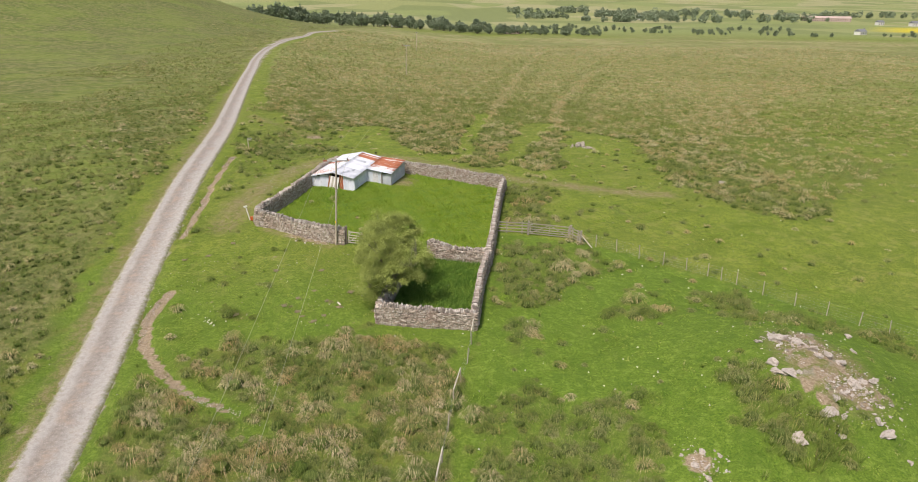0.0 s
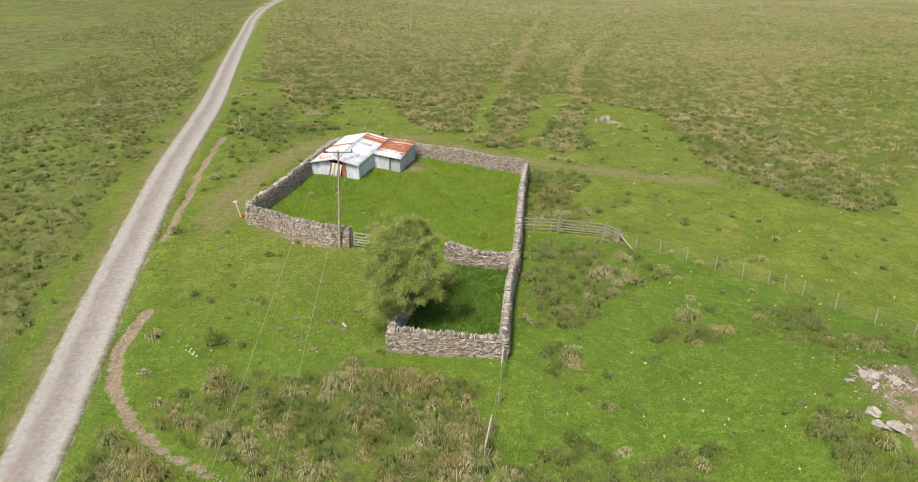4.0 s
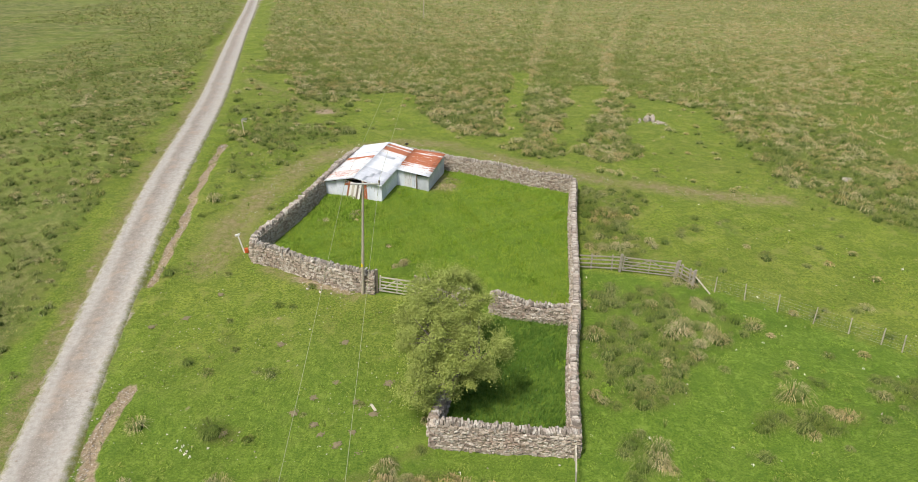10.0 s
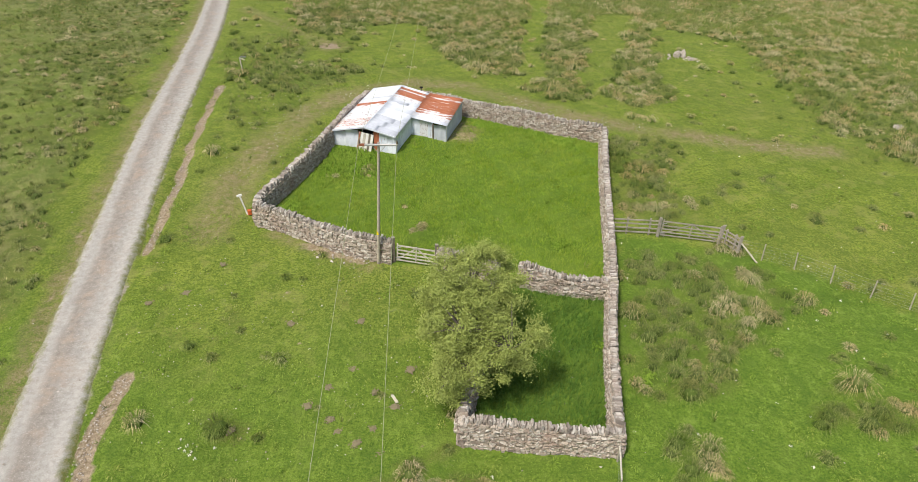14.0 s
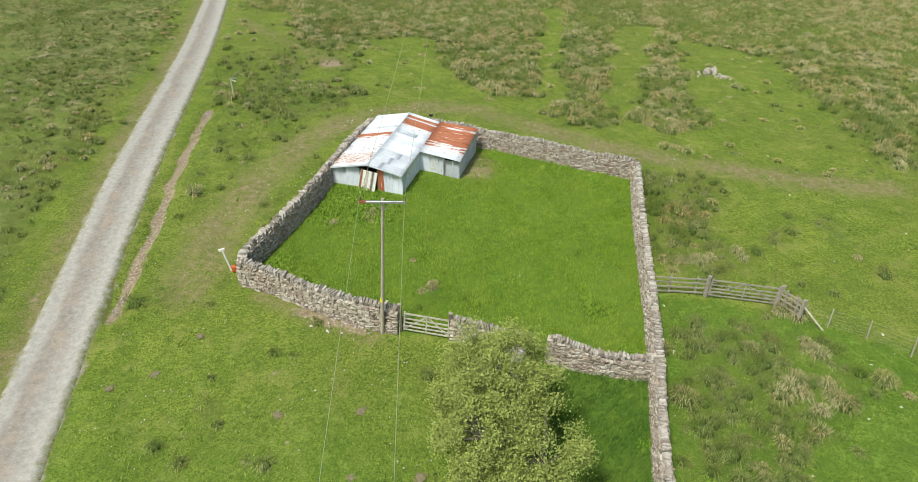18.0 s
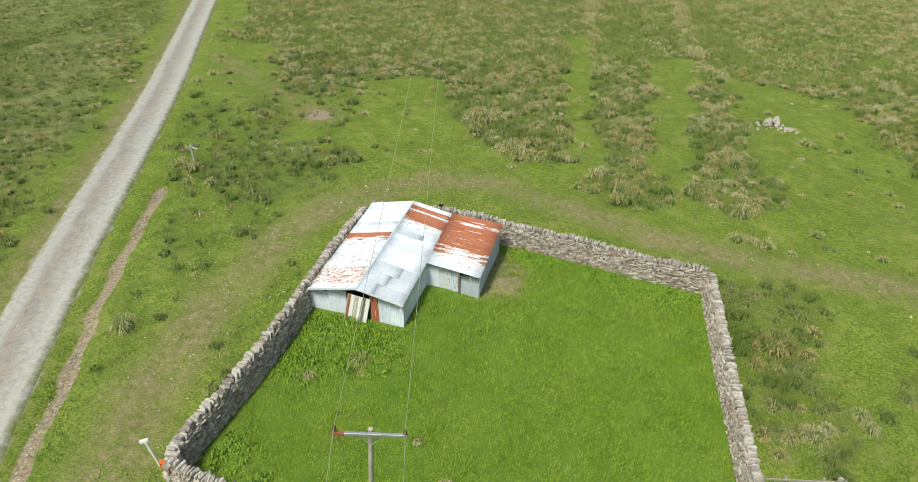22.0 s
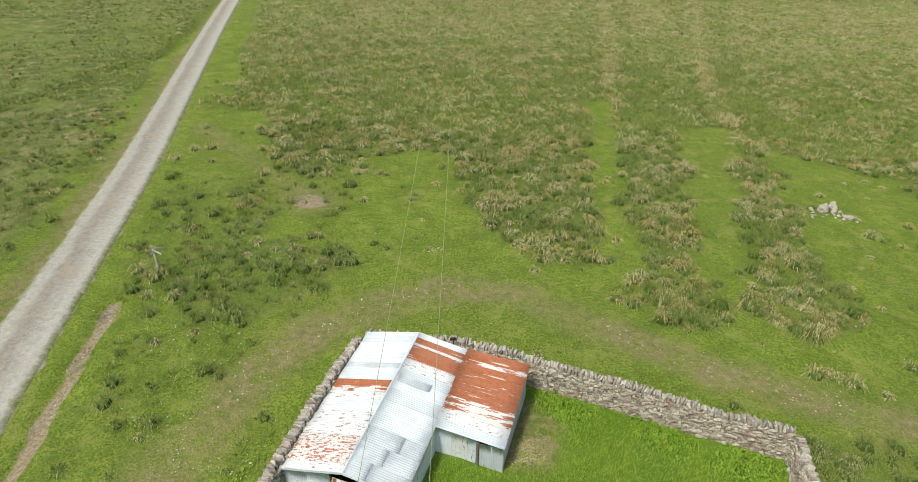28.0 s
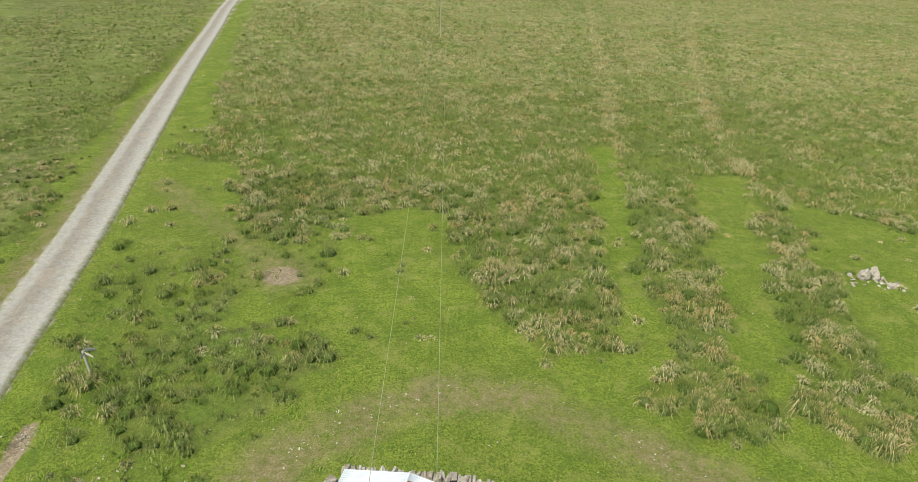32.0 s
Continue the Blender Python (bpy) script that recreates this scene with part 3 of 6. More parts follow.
def make_leaf(name, a, c):
    m, nt, b = material(name, 0.6)
    col = mix(nt, rand_island(nt), a, c)
    geo = nt.nodes.new("ShaderNodeNewGeometry")
    col = mix(nt, ramp(nt, noise_of(nt, geo.outputs["Position"], 1.2, 3), (0.4, 0.0), (0.65, 0.6)), col, tuple(1.25 * v for v in c))
    paint(nt, b, col)
    b.inputs["Specular IOR Level"].default_value = 0.3
    return m


def plain(name, col, rough=0.7, metal=0.0, vary=0.15, scale=6.0):
    m, nt, b = material(name, rough, metal)
    n = noise_of(nt, coords(nt), scale, 4)
    paint(nt, b, mix(nt, n, tuple(v * (1 - vary) for v in col), tuple(min(1, v * (1 + vary)) for v in col)))
    return m


GROUND = make_ground_material()
GRAVEL = make_gravel()
STONE_PIECE = make_stone("fold_stone", rand_object, 1.25)
STONE_JOINED = make_stone("fold_stone_joined", rand_island, 1.25)
COPE = make_stone("cope_stone", rand_object, 1.25, 0.3, 0.3)
LIME = make_stone("limestone", rand_island, 1.3, 0.2, 0.3)
SOIL = plain("crumbled_soil", (0.21, 0.18, 0.11), 0.95, 0.0, 0.4, 18)
EARTH = plain("hearting", (0.12, 0.1, 0.08), 0.95)
TIN_GREY = make_tin("galvanised_iron", (0.6, 0.64, 0.7), (0.48, 0.52, 0.58), 0.8)
TIN_WHITE = make_tin("whitened_iron", (0.77, 0.81, 0.86), (0.65, 0.7, 0.77), 0.72)
TIN_FLECKED = make_tin("flecked_white_iron", (0.78, 0.78, 0.8), (0.68, 0.7, 0.74), 0.66, 2.0, 0.8, 0.02, 0.07)
TIN_SPECKLED = make_tin("speckled_white_iron", (0.78, 0.77, 0.77), (0.66, 0.65, 0.66), 0.535, 4.5, 1.1, 0.02)
TIN_FLAKED = make_tin("flaking_white_iron", (0.78, 0.77, 0.77), (0.66, 0.65, 0.66), 0.505, 1.5, 0.6, 0.012)
TIN_RUST = make_tin("rusted_iron", (0.74, 0.71, 0.69), (0.6, 0.48, 0.42), 0.4, 2.2, 0.28, 0.012)
TIN_WALL = make_tin("wall_iron", (0.82, 0.87, 0.95), (0.68, 0.74, 0.83), 0.66, 1.0, 0.5, 0.02, 0.02)
DARK = plain("dark_interior", (0.02, 0.02, 0.02), 0.95)
POLE_WOOD = make_wood("pole_wood", (0.38, 0.34, 0.27), (0.56, 0.5, 0.41))
GATE_WOOD = make_wood("pale_gate_wood", (0.44, 0.41, 0.33), (0.62, 0.59, 0.5))
POST_WOOD = make_wood("dark_post_wood", (0.13, 0.11, 0.09), (0.24, 0.21, 0.17))
FENCE_WOOD = make_wood("grey_fence_wood", (0.27, 0.24, 0.2), (0.43, 0.4, 0.34))
STAKE_WOOD = make_wood("pale_stake_wood", (0.33, 0.3, 0.24), (0.5, 0.46, 0.38))
METAL = plain("galvanised_metal", (0.42, 0.43, 0.44), 0.45, 0.6)
WIRE = plain("line_wire", (0.3, 0.33, 0.2), 0.6, 0.0)
CERAMIC = plain("insulator_ceramic", (0.12, 0.08, 0.06), 0.3)
YELLOW = plain("yellow_plate", (0.75, 0.6, 0.02), 0.5)
WHITE = plain("white_paint", (0.75, 0.75, 0.72), 0.5)
RUSTY = plain("rusty_steel", (0.3, 0.11, 0.06), 0.8)
ORANGE = plain("orange_plastic", (0.6, 0.13, 0.04), 0.6)
BARK = make_wood("hawthorn_bark", (0.11, 0.095, 0.08), (0.22, 0.2, 0.17), 20)
LEAF = make_leaf("hawthorn_leaf", (0.21, 0.26, 0.055), (0.33, 0.39, 0.105))
# rush bases: dead dark stems, with shade among the tussocks put into the colour
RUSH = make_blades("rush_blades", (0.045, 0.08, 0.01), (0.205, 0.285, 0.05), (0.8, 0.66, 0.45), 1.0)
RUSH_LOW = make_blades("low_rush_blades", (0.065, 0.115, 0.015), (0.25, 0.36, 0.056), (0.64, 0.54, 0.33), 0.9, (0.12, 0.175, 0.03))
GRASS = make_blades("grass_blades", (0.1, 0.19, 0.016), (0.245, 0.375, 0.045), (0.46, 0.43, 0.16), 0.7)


# ---- ground ----
def spread(near_a, near_b, step, far_a, far_b, grow=1.13):
    mid = list(np.arange(near_a, near_b + step / 2, step))
    up, s, v = [], step, near_b
    while v < far_b:
        s *= grow
        v += s
        up.append(v)
    down, s, v = [], step, near_a
    while v > far_a:
        s *= grow
        v -= s
        down.append(v)
    return np.array(down[::-1] + mid + up)


def cover(x, y):
    """Fields for the ground: rough, lush, worn, dirt, crop."""
    rough_f = np.clip(rush_cover(x, y) * 1.1, 0, 1)
    far = fade(-y, -420, -330)
    rough_f = np.where(y > 330, np.maximum(rough_f * (1 - far), far * np.clip(0.35 + 0.6 * ripple(x, y, 260, 3), 0, 0.8)), rough_f)
    rough_f = np.where((y > 95) & (y < 560) & (near_line(x, y, ROAD) > 5), np.maximum(rough_f, np.clip(0.75 + 0.2 * ripple(x, y, 30, 4) + (y - 180) / 400, 0, 0.97)), rough_f)
    rough_f = np.where(inside(x, y, LUSH_EAST) | ((x > 14) & (x < 24) & (y < 20) & (y > 3)), 0.45 * rough_f, rough_f)
    fold = inside(x, y, FOLD) | inside(x, y, PEN)
    lush_f = 1.0 * fold
    worn_f = fade(near_line(x, y, TRACK) + 0.5 * ripple(x, y, 4, 3), 0.3, 2.1) * np.clip(0.95 + 0.5 * ripple(x, y, 9, 5), 0.5, 1) * np.where(y > 23, 0.95, 1.0)
    worn_f = np.maximum(worn_f, 0.85 * fade(np.hypot((x + 9.6) / 3.2, (y - 37.8) / 3.2), 0.4, 1.0))
    worn_f = np.maximum(worn_f, 0.65 * fade(near_line(x, y, [(-10.6, 39), (-15.4, 44), (-21.8, 50.5)]), 0.1, 1.6))
    worn_f = np.maximum(worn_f, 0.8 * fade(near_line(x, y, [(-10.6, 2), (-10.2, 8)]), 0.5, 2.2))
    worn_f = np.maximum(worn_f, 0.85 * fade(near_line(x + 0.4, y, ROAD), 1.2, 2.2))
    west_verge = fade(near_line(x + 2.1, y, ROAD) + 0.25 * ripple(x, y, 5.3, 8), 0.15, 0.6)
    worn_f = np.maximum(worn_f, 0.95 * west_verge * np.clip(0.75 + 0.6 * ripple(x, y, 13, 4), 0.25, 1))
    worn_f = np.maximum(worn_f, 0.9 * fade(near_line(x, y, [(5.0, 15.0), (5.6, 17.2)]), 0.3, 1.0))
    worn_f = np.maximum(worn_f, 0.7 * fade(near_line(x, y, [(-6.5, 1.9), (-0.5, -0.4)]), 0.3, 0.9))
    worn_f = np.where(fold, worn_f * fade(-x, -4.4, -4.2), worn_f)
    worn_f = np.maximum(worn_f, fade(near_line(x, y, STRAW_PATCH), 0.4, 1.0))
    worn_f = np.maximum(worn_f, 0.9 * fade(np.hypot((x - 33.6) / 3.4, (y + 19.2) / 5.4), 0.6, 1.1))
    dirt_f = np.maximum(fade(near_line(x, y, RUT_NORTH) + 0.05 * ripple(x, y, 2.5, 6), 0.08, 0.5), fade(near_line(x, y, RUT_SOUTH) + 0.16 * ripple(x, y, 1.7, 3) + 0.03 * np.clip(x + 10.5, 0, 9), 0.1, 0.72))
    wx, wy = x + 0.7 * ripple(x, y, 3.1, 2), y + 0.7 * ripple(x, y, 2.7, 5)
    bare = inside(wx, wy, [(31.6, -15.6), (35.6, -14), (35.3, -17.4), (34.4, -20), (36.6, -20), (35.9, -22.4), (32.6, -24), (31.2, -23), (30.7, -21.3), (31.4, -19)])
    dirt_f = np.maximum(dirt_f, 0.5 * west_verge * np.clip(0.55 + 0.8 * ripple(x, y, 7, 3), 0, 1))
    dirt_f = np.maximum(dirt_f, bare * np.clip(0.5 + 0.45 * ripple(x, y, 1.9, 7), 0.15, 0.85))
    dirt_f = np.maximum(dirt_f, 0.75 * fade(np.hypot((x - 23.8) / 1.0, (y + 26.2) / 1.0), 0.4, 1.2))
    dirt_f = np.maximum(dirt_f, 0.72 * fade(np.hypot((x + 9.4) / 1.9, (y - 37.4) / 1.9), 0.4, 1.0))
    dirt_f = np.maximum(dirt_f, 0.6 * fade(near_line(x, y, [(-4.4, 1.0), (-0.9, -0.15)]), 0.2, 0.8))
    spots = random.Random(17)
    for _ in range(30):
        mx, my = (spots.uniform(-5, 4), spots.uniform(-13.5, -2)) if spots.random() < 0.65 else (spots.uniform(-12, 2), spots.uniform(-16, 0))
        dirt_f = np.maximum(dirt_f, spots.uniform(0.36, 0.58) * fade(np.hypot(x - mx, (y - my) * 1.3), 0.1, spots.uniform(0.35, 0.6)))
    slant = (x - 10) / (y + 56.01)
    crop_f = 1.0 * ((slant > 0.615) & (slant < 0.74) & (y > 790) & (y < 1000))
    gravel_f = fade(near_line(x, y, ROAD) + 0.12 * ripple(x, y, 1.9, 4), 1.15, 1.75)
    gravel_f = np.maximum(gravel_f, bare * np.clip(0.3 + 0.4 * ripple(x, y, 2.6, 11), 0, 0.7))
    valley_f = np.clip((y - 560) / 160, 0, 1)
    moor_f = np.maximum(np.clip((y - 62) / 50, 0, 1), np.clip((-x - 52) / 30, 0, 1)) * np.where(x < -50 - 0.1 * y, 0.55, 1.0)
    road_x = np.interp(y, [p[1] for p in ROAD], [p[0] for p in ROAD])
    heath_f = fade(x - road_x + 4.5 + 1.5 * ripple(x, y, 17, 6), -1.5, 0.5) * np.clip(0.9 + 0.5 * ripple(x, y, 23, 3) + 0.25 * ripple(x, y, 6, 8), 0.3, 1) * (y < 600)
    return rough_f, lush_f, worn_f, dirt_f, crop_f, gravel_f, valley_f, moor_f, heath_f, np.maximum(0.85 * fade(y + 3 * ripple(x, y, 12, 7), -13, 0), 1.0 * inside(x + 0.5 * ripple(x, y, 4, 2), y + 0.5 * ripple(x, y, 3.3, 5), LUSH_EAST))


def build_ground():
    xs, ys = spread(-46, 56, 0.47, -4300, 4300), spread(-44, 92, 0.47, -900, 4600)
    gx, gy = np.meshgrid(xs, ys)
    x, y = gx.ravel(), gy.ravel()
    rough_f, lush_f, worn_f, dirt_f, crop_f, gravel_f, valley_f, moor_f, heath_f, deep_f = cover(x, y)
    z = land(x, y)
    close = fade(np.hypot(x, y - 20), 150, 260)
    z += close * (1 - fade(near_line(x, y, ROAD), 1.7, 2.7)) * (0.05 * ripple(x, y, 3.1, 2) + 0.1 * ripple(x, y, 11, 5) * (1 - lush_f) + 0.12 * rough_f * ripple(x, y, 1.7, 9))
    z -= 0.28 * fade(near_line(x, y, RUT_NORTH), 0.1, 0.8) + 0.15 * fade(near_line(x, y, RUT_SOUTH), 0.1, 1.0)
    z -= carve(x, y)
    z -= 0.6 * fade(near_line(x, y, DITCH), 0.2, 1.5)
    w, h = len(xs), len(ys)
    i = np.arange(w * h).reshape(h, w)
    faces = np.stack([i[:-1, :-1], i[:-1, 1:], i[1:, 1:], i[1:, :-1]], -1).reshape(-1, 4)
    me = mesh_from("ground", np.stack([x, y, z], -1), faces, GROUND, True)
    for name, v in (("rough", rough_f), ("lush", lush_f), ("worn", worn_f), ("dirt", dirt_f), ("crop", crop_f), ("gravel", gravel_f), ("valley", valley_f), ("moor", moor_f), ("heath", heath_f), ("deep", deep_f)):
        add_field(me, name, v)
    ob = new("ground", me)
    return tagged(ob, "green moorland pasture with rough rushy ground and worn tracks", "ground", kind="structure")


def smooth_line(pts, step):
    """Points along a smooth curve through pts."""
    p = np.array([pts[0]] + list(pts) + [pts[-1]], dtype=float)
    out = []
    for k in range(1, len(p) - 2):
        n = max(2, int(np.hypot(*(p[k + 1] - p[k])) / step))
        for t in np.arange(n) / n:
            a, b, c, d = p[k - 1:k + 3]
            out.append(0.5 * (2 * b + (c - a) * t + (2 * a - 5 * b + 4 * c - d) * t * t + (3 * b - a - 3 * c + d) * t ** 3))
    out.append(p[-2])
    return np.array(out)


def build_road():
    line = smooth_line(ROAD, 1.0)
    d = np.gradient(line, axis=0)
    d /= np.linalg.norm(d, axis=1)[:, None]
    side = np.stack([d[:, 1], -d[:, 0]], -1)
    cols = 21
    u = np.linspace(0, 1, cols)
    half = 1.85 + 0.04 * ripple(line[:, 0], line[:, 1], 9, 2)
    grid = line[:, None, :] + side[:, None, :] * ((u - 0.5) * 2)[None, :, None] * half[:, None, None]
    x, y = grid[..., 0].ravel(), grid[..., 1].ravel()
    uu = np.tile(u, len(line))
    prof = 0.05 - 0.04 * np.exp(-((uu - 0.3) / 0.07) ** 2) - 0.04 * np.exp(-((uu - 0.7) / 0.07) ** 2) - 0.4 * np.clip(np.abs(uu - 0.5) - 0.36, 0, 1) / 0.14
    z = land(np.repeat(line[:, 0], cols), np.repeat(line[:, 1], cols)) * 0.3 + land(x, y) * 0.7 + prof - 0.06
    n = len(line)
    i = np.arange(n * cols).reshape(n, cols)
    faces = np.stack([i[:-1, :-1], i[:-1, 1:], i[1:, 1:], i[1:, :-1]], -1).reshape(-1, 4)
    me = mesh_from("road", np.stack([x, y, z], -1), faces, GRAVEL, True)
    add_field(me, "across", uu)
    return tagged(new("road", me), "pale grey gravel farm track with worn wheel lines", "road", kind="structure")


build_ground()
build_road()


# ---- dry-stone walls ----
def stone_mesh(name, seed, material_, flat=False):
    rng = random.Random(seed)
    bm = bmesh.new()
    bmesh.ops.create_cube(bm, size=1)
    for v in bm.verts:
        v.co += Vector([rng.uniform(-0.16, 0.16) for _ in range(3)])
    bmesh.ops.bevel(bm, geom=list(bm.edges), offset=0.1, segments=1, affect="EDGES")
    for v in bm.verts:
        v.co += Vector([rng.uniform(-0.025, 0.025) for _ in range(3)])
    bmesh.ops.triangulate(bm, faces=list(bm.faces))
    me = bpy.data.meshes.new(name)
    bm.to_mesh(me)
    bm.free()
    me.materials.append(material_)
    return me


STONES = [stone_mesh("stone", k, STONE_PIECE) for k in range(10)]
COPES = [stone_mesh("cope_stone", 40 + k, COPE) for k in range(8)]
STONE_ARRAYS = []
for me in STONES:
    nr_ = np.random.default_rng(len(STONE_ARRAYS) + 60)
    co = np.array([(sx, sy, sz) for sx in (-0.46, 0.46) for sy in (-0.46, 0.46) for sz in (-0.46, 0.46)]) + nr_.uniform(-0.15, 0.15, (8, 3))
    tri = np.array([(0, 1, 3), (0, 3, 2), (4, 6, 7), (4, 7, 5), (0, 4, 5), (0, 5, 1), (2, 3, 7), (2, 7, 6), (0, 2, 6), (0, 6, 4), (1, 5, 7), (1, 7, 3)])
    STONE_ARRAYS.append((co, tri))


def place_mesh(name, me, m, parent):
    ob = new(name, me)
    ob.parent = parent
    ob.matrix_local = m
    return ob


def stone_wall(name, pts, label, height=1.5, seed=0, pieces=300, dips=()):
    rng = random.Random(seed)
    line = smooth_line(pts, 0.25)
    seg = np.hypot(*np.diff(line, axis=0).T)
    run = np.concatenate([[0], np.cumsum(seg)])
    total = run[-1]

    def at(s):
        x, y = np.interp(s, run, line[:, 0]), np.interp(s, run, line[:, 1])
        a = np.interp(min(s + 0.15, total), run, line[:, 0]) - np.interp(max(s - 0.15, 0), run, line[:, 0])
        b = np.interp(min(s + 0.15, total), run, line[:, 1]) - np.interp(max(s - 0.15, 0), run, line[:, 1])
        return x, y, math.atan2(b, a)

    def high(s):
        h = height + 0.05 * math.sin(s * 0.9 + seed) + 0.03 * math.sin(s * 2.3 + 2 * seed)
        for c, w, d in dips:
            h -= d * math.exp(-((s - c) / w) ** 2)
        return h - 0.28

    base_w, top_w = 0.62, 0.36
    wall = tagged(new(name), label, "dry-stone wall", kind="structure")
    # hearting
    n = max(2, int(total / 0.5))
    verts, faces = [], []
    for k in range(n + 1):
        s = total * k / n
        x, y, a = at(s)
        z, h = gz(x, y), high(s)
        for w, zz in ((-base_w / 2 + 0.07, -0.3), (base_w / 2 - 0.07, -0.3), (top_w / 2 - 0.06, h), (-top_w / 2 + 0.06, h)):
            verts.append((x - math.sin(a) * w, y + math.cos(a) * w, z + zz))
        if k:
            o = 4 * k
            for j in range(4):
                faces.append((o + j - 4, o + (j + 1) % 4 - 4, o + (j + 1) % 4, o + j))
    core = new("hearting", mesh_from("hearting", verts, faces, EARTH))
    core.parent = wall
    # face stones
    mats = []
    for sgn in (-1, 1):
        zc = -0.12
        while zc < height - 0.28:
            ch = rng.uniform(0.065, 0.135)
            s = rng.uniform(-0.2, 0.0)
            while s < total:
                ln = rng.uniform(0.08, 0.27)
                mid_s = min(max(s + ln / 2, 0.03), total - 0.03)
                x, y, a = at(mid_s)
                f = (zc + ch / 2) / height
                if zc + ch * 0.6 < high(mid_s):
                    off = sgn * (base_w / 2 * (1 - f) + top_w / 2 * f - 0.09 + rng.uniform(-0.04, 0.045))
                    m = (Matrix.Translation((x - math.sin(a) * off, y + math.cos(a) * off, gz(x, y) + zc + ch / 2 + rng.uniform(-0.02, 0.02)))
                         @ Euler((rng.uniform(-0.25, 0.25), rng.uniform(-0.32, 0.32), a + rng.uniform(-0.2, 0.2))).to_matrix().to_4x4()
                         @ Matrix.Diagonal((ln * 1.02, rng.uniform(0.2, 0.28), ch * rng.uniform(0.8, 1.45), 1)))
                    mats.append((m.translation.y - 3 * sgn * math.cos(a) * (-1), m))
                s += ln
            zc += ch
    # stones at the two ends of the run
    for s_end in (0.04, total - 0.04):
        x, y, a = at(s_end)
        zc = -0.1
        while zc < high(s_end) - 0.05:
            ch = rng.uniform(0.14, 0.24)
            m = (Matrix.Translation((x, y, gz(x, y) + zc + ch / 2)) @ Euler((0, rng.uniform(-0.08, 0.08), a + rng.uniform(-0.1, 0.1))).to_matrix().to_4x4()
                 @ Matrix.Diagonal((rng.uniform(0.25, 0.36), base_w * (1 - 0.35 * zc / height) + 0.03, ch, 1)))
            mats.append((-999, m))
            zc += ch
    # cope stones on edge
    s, copes = 0.06, 0
    while s < total - 0.03:
        th = rng.uniform(0.06, 0.15)
        x, y, a = at(s + th / 2)
        hh = rng.uniform(0.2, 0.34)
        aside = rng.uniform(-0.04, 0.04)
        m = (Matrix.Translation((x - math.sin(a) * aside, y + math.cos(a) * aside, gz(x, y) + high(s) + hh / 2 - 0.04))
             @ Euler((rng.uniform(-0.16, 0.16), rng.uniform(-0.38, 0.38), a + rng.uniform(-0.28, 0.28))).to_matrix().to_4x4()
             @ Matrix.Diagonal((th * 0.98, rng.uniform(0.27, 0.43), hh, 1)))
        place_mesh("cope_stone", rng.choice(COPES), m, wall)
        copes += 1
        s += th
    mats.sort(key=lambda q: q[0])
    for _, m in mats[:pieces]:
        place_mesh("stone", rng.choice(STONES), m, wall)
    vv, ff, o = [], [], 0
    for _, m in mats[pieces:]:
        co, tri = STONE_ARRAYS[rng.randrange(10)]
        mm = np.array(m)
        vv.append(co @ mm[:3, :3].T + mm[:3, 3])
        ff.append(tri + o)
        o += len(co)
    if vv:
        rest = new("stonework", mesh_from("stonework", np.concatenate(vv), np.concatenate(ff), STONE_JOINED))
        rest.parent = wall
        tagged(rest, kind="stuff")
    return wall


def build_walls():
    grey = "grey-brown dry-stone wall with upright cope stones"
    stone_wall("wall_south_west", [(-7.75, 2.95), (-5.0, 1.95), (-2.45, 0.9), (-0.9, 0.42), (0.72, 0.17)], grey + " beside the gate", 1.5, 1)
    stone_wall("wall_south_middle", [(3.55, -0.28), (5.2, -0.62), (7.0, -0.97)], "short dry-stone wall with a tumbled rounded end", 1.45, 2, dips=((0.2, 0.5, -0.1),))
    stone_wall("wall_pen_north", [(8.25, -1.2), (10.6, -1.72), (13.05, -1.95)], "leaning dry-stone wall that dips in the middle", 1.45, 3, dips=((3.4, 1.2, 0.2), (0.3, 0.9, -0.12)))
    stone_wall("wall_east", [(15.75, 16.3), (14.95, 11), (14.4, 6.3), (13.87, 1.5), (13.4, -1.9)], grey + " along the open pasture", 1.5, 4)
    stone_wall("wall_pen_east", [(13.36, -2.2), (12.65, -6.4), (12.05, -11.75)], grey + " round the small pen", 1.5, 5)
    stone_wall("wall_pen_south", [(5.0, -12.0), (8.5, -12.15), (12.2, -12.2)], grey + " with long grass at its foot", 1.5, 6)
    stone_wall("wall_pen_west", [(5.08, -11.65), (5.4, -10), (6.2, -5.5), (6.85, -1.35)], "dry-stone wall under the hawthorn tree", 1.4, 7)
    stone_wall("wall_west", [(-7.8, 3.3), (-7.6, 4.4), (-6.8, 6.6), (-5.5, 10.4), (-4.95, 12.75), (-4.2, 15.9), (-3.1, 20.4)], grey + " curving up to the tin shed", 1.5, 8)
    stone_wall("wall_north", [(-2.75, 20.75), (1.2, 20.6), (4.84, 19.8), (8.85, 18.6), (11.8, 17.6), (15.6, 16.55)], grey + " behind the tin shed", 1.5, 9)


